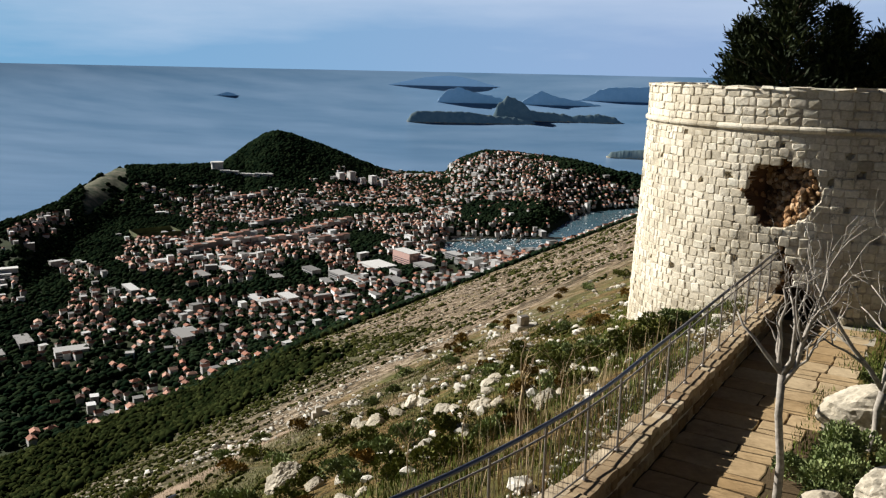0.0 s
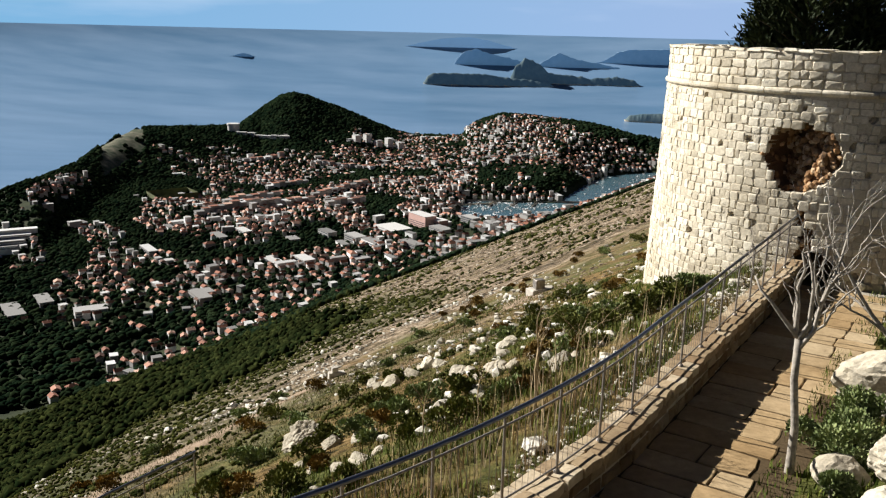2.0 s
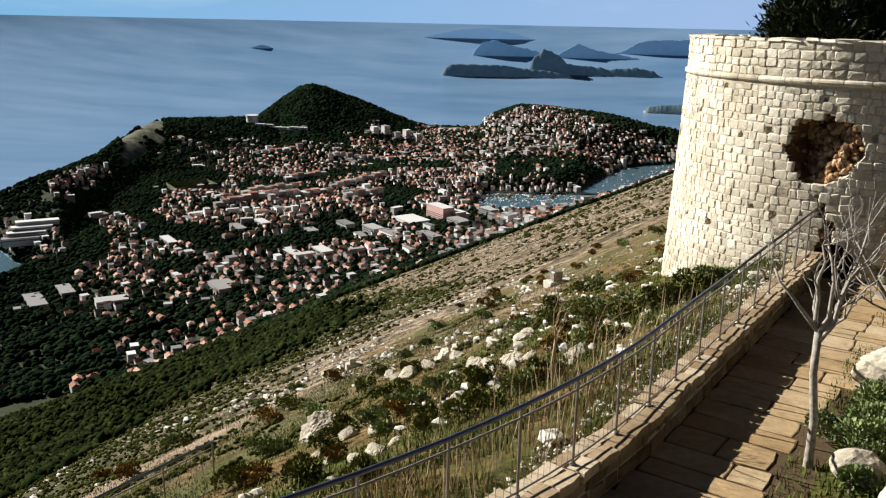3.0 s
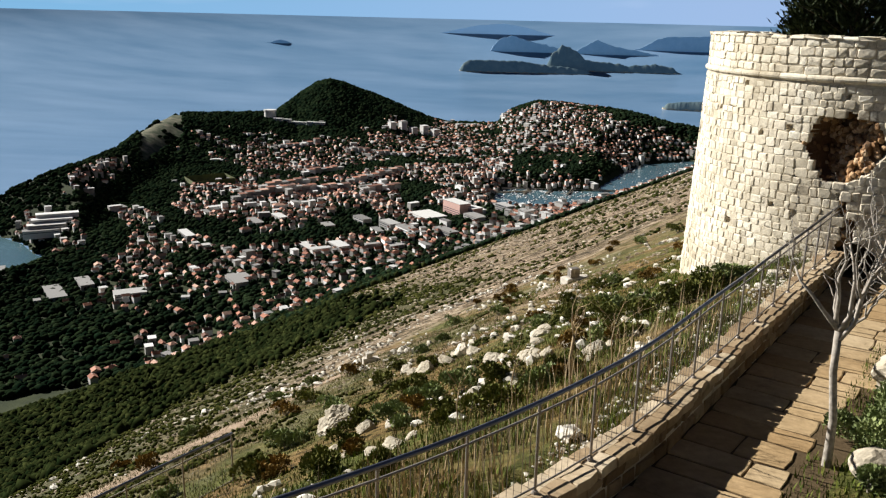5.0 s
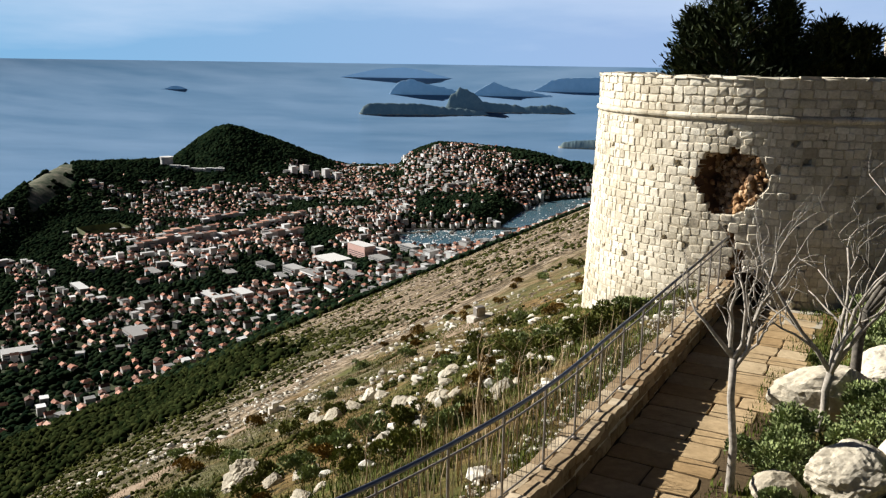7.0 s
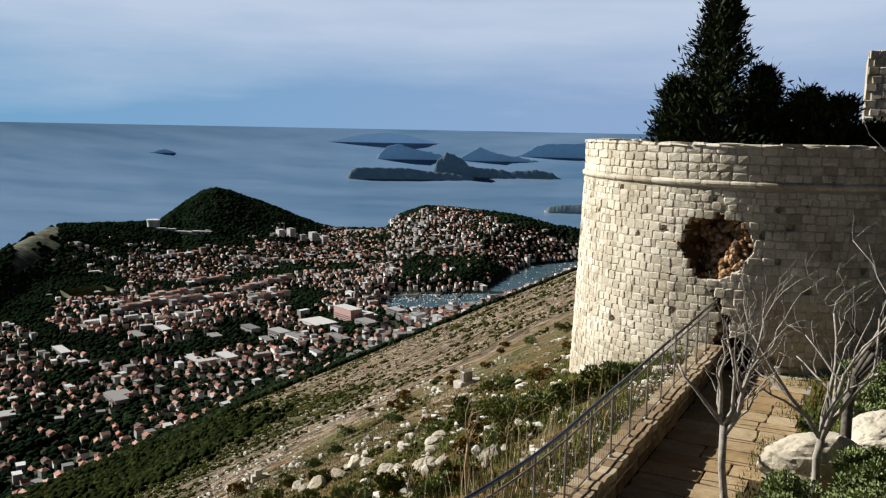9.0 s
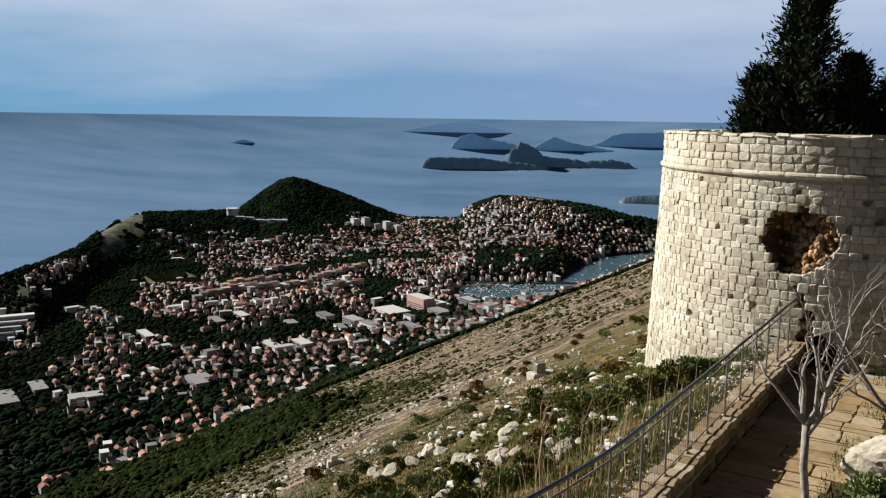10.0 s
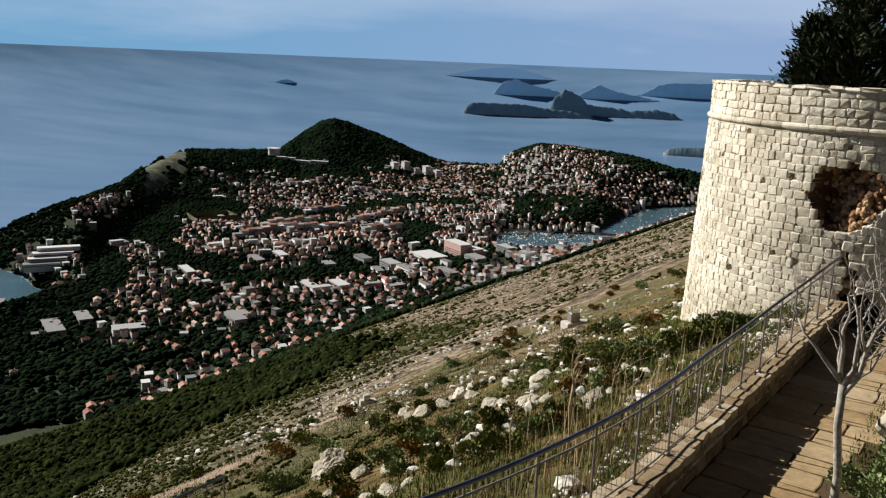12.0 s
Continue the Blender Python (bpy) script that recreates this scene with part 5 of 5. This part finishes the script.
def blades(name, n, s0, s1, q0, q1, tall, mat, seed, label, clump=0.0, wide=0.010, category="grass"):
    g = np.random.default_rng(seed)
    s, q = g.uniform(s0, s1, n), q0 + (q1 - q0) * g.random(n) ** 1.3
    x, y = SX * s + NX * (q + NQ), SY * s + NY * (q + NQ)
    keep = vnoise(x, y, seed, 1.1, 3) > clump
    x, y = x[keep], y[keep]
    keep = np.hypot(x - TX, y - TY) > 5.3
    x, y = x[keep], y[keep]
    n = len(x)
    z = land(x, y) - 0.02
    h = tall * g.uniform(0.35, 1.25, n) * (1 - 0.45 * step(downhill(x, y), 3, 8))
    t = g.uniform(0, 6.28, n)
    lean = g.uniform(0.05, 0.4, n) * h
    la = g.uniform(0, 6.28, n)
    w = wide * g.uniform(0.6, 1.5, n)
    base = np.stack([x, y, z], -1)
    side = np.stack([np.cos(t) * w, np.sin(t) * w, 0 * w], -1)
    mid = base + np.stack([np.cos(la) * lean * 0.35, np.sin(la) * lean * 0.35, h * 0.6], -1)
    tip = base + np.stack([np.cos(la) * lean, np.sin(la) * lean, h], -1)
    v = np.stack([base - side, base + side, mid + side * 0.7, tip, mid - side * 0.7], 1).reshape(-1, 3)
    i = np.arange(n)[:, None] * 5
    f = np.concatenate([i + np.array([[0, 1, 2]]), i + np.array([[0, 2, 4]]), i + np.array([[4, 2, 3]])])
    return thing(name, fast_mesh(name, v, f, mat), label, category, kind="stuff")


blades("dry_grass", 30000, 2, 30, 0.35, 16, 0.20, M_GRASS, 201, "dry straw-coloured grass on the slope", -0.1, 0.006)
blades("green_grass", 95000, 2, 32, 0.4, 16, 0.17, M_GREEN, 205, "short green grass between the stones", -0.15, 0.009)
blades("tall_stalks", 650, 4, 15.5, 0.5, 2.6, 0.95, M_STALK, 207, "thin dry brown stalks behind the railing", -0.2, 0.007, "stalks")
blades("bank_grass", 15000, 5, 22, -1.74, -7, 0.16, M_GREEN, 209, "short green grass on the bank", -0.1, 0.010)

# two small concrete posts with beaten earth before them
for x, y, w in ((3.5, 33.9, 1.1), (-4.2, 28.2, 0.6)):
    z = ground_z(x, y)
    ob = thing("concrete_marker", None, "small weathered concrete block with a stub post on bare earth", "marker", at=pose(x, y, z, 0, 0, 20))
    v, f = block(w, w * 0.55, int(w * 10), 0.5, 0.06, 0.06)
    child("base", mesh_of("base", v, f, M_CONC), ob, at=pose(0, 0, 0.12, 90, 0, 180))
    v, f = block(w * 0.36, w * 0.3, 8, w * 0.4, 0.03, 0.08)
    child("stub", mesh_of("stub", v, f, M_STEEL if w > 1 else M_CONC), ob, at=pose(-w * 0.12, 0, w * 0.36 + 0.14, 90, 0, 180))

# ---- young bare trees, boulders and shrubs by the path ----
def grow(rng, pieces, start, way, length, radius, depth, bend=0.25, up=0.25):
    """One limb with its twigs, as tubes."""
    n = 5
    pts, rad = [Vector(start)], [radius]
    d = Vector(way).normalized()
    for i in range(n):
        d = (d + Vector((rng.gauss(0, bend), rng.gauss(0, bend), rng.gauss(up * 0.5, bend * 0.6)))).normalized()
        pts.append(pts[-1] + d * length / n)
        rad.append(radius * (1 - 0.62 * (i + 1) / n))
    pieces.append(tube(pts, rad, 6 if radius > 0.015 else 4))
    if depth > 0:
        for i in range(1, n + 1):
            for k in range(2 if i == n else (1 if rng.random() < 0.55 else 0)):
                side = Vector((rng.gauss(0, 1), rng.gauss(0, 1), rng.gauss(0.35, 0.5))).normalized()
                w = ((pts[i] - pts[i - 1]).normalized() * 0.75 + side * 0.85).normalized()
                grow(rng, pieces, pts[i], w, length * rng.uniform(0.38, 0.62), rad[i] * 0.72, depth - 1, bend, up)


RIGHT, AWAY = Vector((0.913, -0.407, 0)), Vector((0.407, 0.913, 0))


def sapling(x, y, z, fork, radius, limbs, seed, label, mat, lean=(0, 0), depth=2):
    """A bare tree: trunk to the fork, then limbs given as (right, away, up, length)."""
    rng = random.Random(seed)
    ob = thing("bare_tree", None, label, "tree", at=pose(x, y, z))
    top = RIGHT * lean[0] + AWAY * lean[1] + Vector((0, 0, fork))
    pts = [Vector((0, 0, -0.15)), Vector((0, 0, 0)), top * 0.35 + RIGHT * 0.03, top * 0.7 - RIGHT * 0.02, top]
    v, f = tube(pts, [radius * 1.5, radius * 1.25, radius, radius * 0.95, radius * 0.95], 9)
    child("trunk", mesh_of("trunk", v, f, mat, smooth=True), ob)
    for k, (r, a, u, L) in enumerate(limbs):
        pieces = []
        way = RIGHT * r + AWAY * a + Vector((0, 0, u))
        grow(rng, pieces, top * (1 - 0.04 * (k % 3)), way, L, radius * 0.66, depth, 0.25, 0.24)
        v, f = joined(pieces)
        child("limb", mesh_of("limb", v, f, mat, smooth=True), ob)
    return ob


sapling(4.50, 10.40, 0.0, 1.86, 0.052, ((-0.80, 0.1, 1.0, 1.0), (-0.45, -0.2, 1.25, 1.25), (0.85, 0.1, 1.15, 1.7), (0.55, -0.3, 1.0, 1.2), (-0.05, 0.5, 1.3, 1.1)), 11, "young bare tree with pale grey bark beside the path", M_BARK, (-0.10, 0))
sapling(6.48, 11.95, 0.12, 0.98, 0.062, ((-0.55, 0.2, 1.25, 1.9), (0.15, 0.3, 1.4, 2.0), (0.55, 0.0, 1.7, 3.0), (0.8, -0.2, 1.3, 2.2), (-0.2, -0.3, 1.2, 1.3)), 17, "bare branching young tree behind a boulder", M_BARK, (0.08, 0))
sapling(7.25, 12.6, 0.2, 1.7, 0.085, ((-0.15, 0.2, 1.5, 2.3), (0.15, 0.3, 1.8, 3.2), (0.45, 0.1, 1.6, 2.7)), 23, "darker bare tree with an ivy-dark trunk", M_DARKBARK, (0.12, 0))
for k, (x, y, h) in enumerate(((1.15, 11.6, 1.25), (0.35, 12.6, 0.9), (1.9, 12.0, 0.8), (-0.5, 12.1, 0.9), (2.0, 13.4, 0.9))):
    sapling(x, y, ground_z(x, y), h, 0.022 if k == 0 else 0.011, ((-0.5, 0, 1.2, 0.7), (0.7, 0, 1.0, 0.8), (0.1, 0.3, 1.2, 0.5)), 31 + k, "thin leafless brown sapling behind the railing", M_STALK, (0.05, 0), 1)

PALE = "large pale limestone boulder beside the path"
for k, (x, y, w, t) in enumerate(((7.0, 12.75, 1.75, 0.8), (8.15, 13.0, 1.5, 0.75), (5.85, 9.75, 1.25, 0.72), (6.6, 9.9, 0.9, 0.8), (4.98, 10.0, 0.75, 0.7), (5.0, 8.9, 0.7, 0.8))):
    boulder(x, y, w, 60 + k, "boulder", PALE, t, lean=None, crag=0.2)
for k, (x, y, w) in enumerate(((5.45, 10.6, 1.1), (5.9, 11.2, 1.15), (6.5, 10.9, 1.0), (5.2, 11.1, 0.8), (8.4, 13.9, 1.3), (9.0, 14.7, 1.4), (9.8, 15.9, 1.4), (7.3, 11.6, 1.1), (6.4, 9.2, 0.8), (8.0, 14.9, 0.4), (10.3, 17.0, 1.2), (4.7, 9.6, 0.6))):
    bush(x, y, w, 800 + k, M_SAGE, "dense grey-green leafy shrub beside the path", size=0.055, dense=420, group="shrubs beside the path")


# ---- trees and the fort behind the tower ----
def conifer(x, y, height, spread, seed, mat, label, sprays=420, sharp=1.0):
    rng = random.Random(seed)
    ob = thing("conifer", None, label, "tree", "evergreens behind the tower", at=pose(x, y, 0.0))
    v, f = tube([(0, 0, -0.2), (0, 0, height * 0.5), (0.1, 0, height * 0.96)], [0.22, 0.14, 0.02], 8)
    child("trunk", mesh_of("trunk", v, f, M_TRUNK), ob)
    v, f, limbs = [], [], []
    for i in range(sprays):
        t = rng.random() ** 0.85
        z = height * (0.12 + 0.88 * t)
        reach = spread * (1 - t) ** sharp * rng.uniform(0.35, 1.28) + 0.12
        a = rng.uniform(0, 6.28)
        tip = Vector((math.cos(a) * reach, math.sin(a) * reach, z + reach * 0.35))
        root = Vector((0, 0, z - reach * 0.15))
        if i % 4 == 0:
            limbs.append(tube([root, (root + tip) / 2, tip], [0.04, 0.025, 0.008], 4))
        for k in range(32):
            s = 1 - 0.7 * rng.random() ** 1.3
            p = root.lerp(tip, s) + Vector((rng.gauss(0, 0.16), rng.gauss(0, 0.16), rng.gauss(0, 0.13)))
            way = ((tip - root).normalized() * 0.8 + Vector((rng.gauss(0, 0.5), rng.gauss(0, 0.5), rng.gauss(0.35, 0.4)))).normalized()
            side = way.orthogonal().normalized()
            side.rotate(Matrix.Rotation(rng.uniform(0, 6.28), 3, way))
            L, W = rng.uniform(0.16, 0.42), rng.uniform(0.022, 0.05)
            n = len(v)
            v += [p, p + way * L * 0.5 + side * W, p + way * L, p + way * L * 0.5 - side * W]
            f.append((n, n + 1, n + 2, n + 3))
    child("crown", mesh_of("crown", v, f, mat), ob)
    bv, bf = joined(limbs)
    child("branchwork", mesh_of("branchwork", bv, bf, M_TRUNK), ob)
    return ob


DARK = "tall dark evergreen with an uneven pointed crown"
conifer(13.1, 33.6, 11.2, 2.7, 41, M_CONIFER, DARK, 560, 0.85)
conifer(11.7, 34.4, 7.6, 1.5, 42, M_CONIFER, "shorter dark evergreen with a ragged side", 300, 0.7)
conifer(14.7, 33.0, 8.0, 1.9, 43, M_CONIFER, "dark evergreen crowding the tall one", 320, 0.7)
conifer(16.2, 32.4, 7.2, 1.8, 44, M_OLIVE, "bushy olive-green evergreen behind the tower", 320, 0.55)
conifer(17.3, 31.8, 6.9, 1.6, 45, M_OLIVE, "bushy olive-green evergreen behind the tower", 300, 0.55)
conifer(18.4, 31.4, 5.9, 1.4, 46, M_OLIVE, "bushy olive-green evergreen behind the tower", 300, 0.5)
conifer(12.6, 35.0, 7.4, 2.2, 47, M_CONIFER, "low dark evergreen between taller trees", 300, 0.6)
conifer(15.6, 34.4, 6.6, 2.1, 48, M_CONIFER, "low dark evergreen between taller trees", 300, 0.6)

az0 = radians(29.75)
fx, fy = 44 * math.sin(az0), 44 * math.cos(az0)
fort = thing("fort_wall", None, "pale rough stone corner of the fort", "wall", kind="structure", at=pose(fx, fy, 0, 0, 0, -29))
v = [(0, 0, -1), (9, 0, -1), (9, 6, -1), (0, 6, -1), (0, 0, 9.4), (9, 0, 9.4), (9, 6, 9.4), (0, 6, 9.4)]
f = [(3, 2, 1, 0), (4, 5, 6, 7), (0, 1, 5, 4), (1, 2, 6, 5), (2, 3, 7, 6), (3, 0, 4, 7)]
child("core", mesh_of("core", v, f, M_MORTAR), fort)
i = 0
for row in range(13):
    for col in range(6):
        i += 1
        v, f = block(0.44, 0.36, 9000 + i, 0.1, 0.04, 0.1)
        child("stone", mesh_of("stone", v, f, M_STONE), fort, at=pose(0.23 + col * 0.46 + 0.2 * (row % 2), -0.02, 4.9 + row * 0.37, 0, 0, 180))

# ---- the terrace under the eye, and an unseen sky block behind it ----
# out of view; implied by the eye's height, and added to block sky light
v = [on_path(s, q, z, False) for z in (-2.0, 4.0) for s, q in ((-22, -16), (0.5, -16), (0.5, -3.0), (-22, -3.0))]
f = [(3, 2, 1, 0), (4, 5, 6, 7), (0, 1, 5, 4), (1, 2, 6, 5), (2, 3, 7, 6), (3, 0, 4, 7)]
thing("fort_terrace", mesh_of("fort_terrace", v, f, M_MORTAR), "plain stone terrace of the fort above the path", "terrace", kind="structure")
# unseen block added behind the eye to keep sky light off the path
v = [on_path(s, q, z, False) for z in (4.0, 13.0) for s, q in ((-22, -16), (-7, -16), (-7, -3.0), (-22, -3.0))]
thing("fort_keep", mesh_of("fort_keep", v, f, M_MORTAR), "unseen plain stone block added behind the eye to cut sky light", "wall", kind="structure")
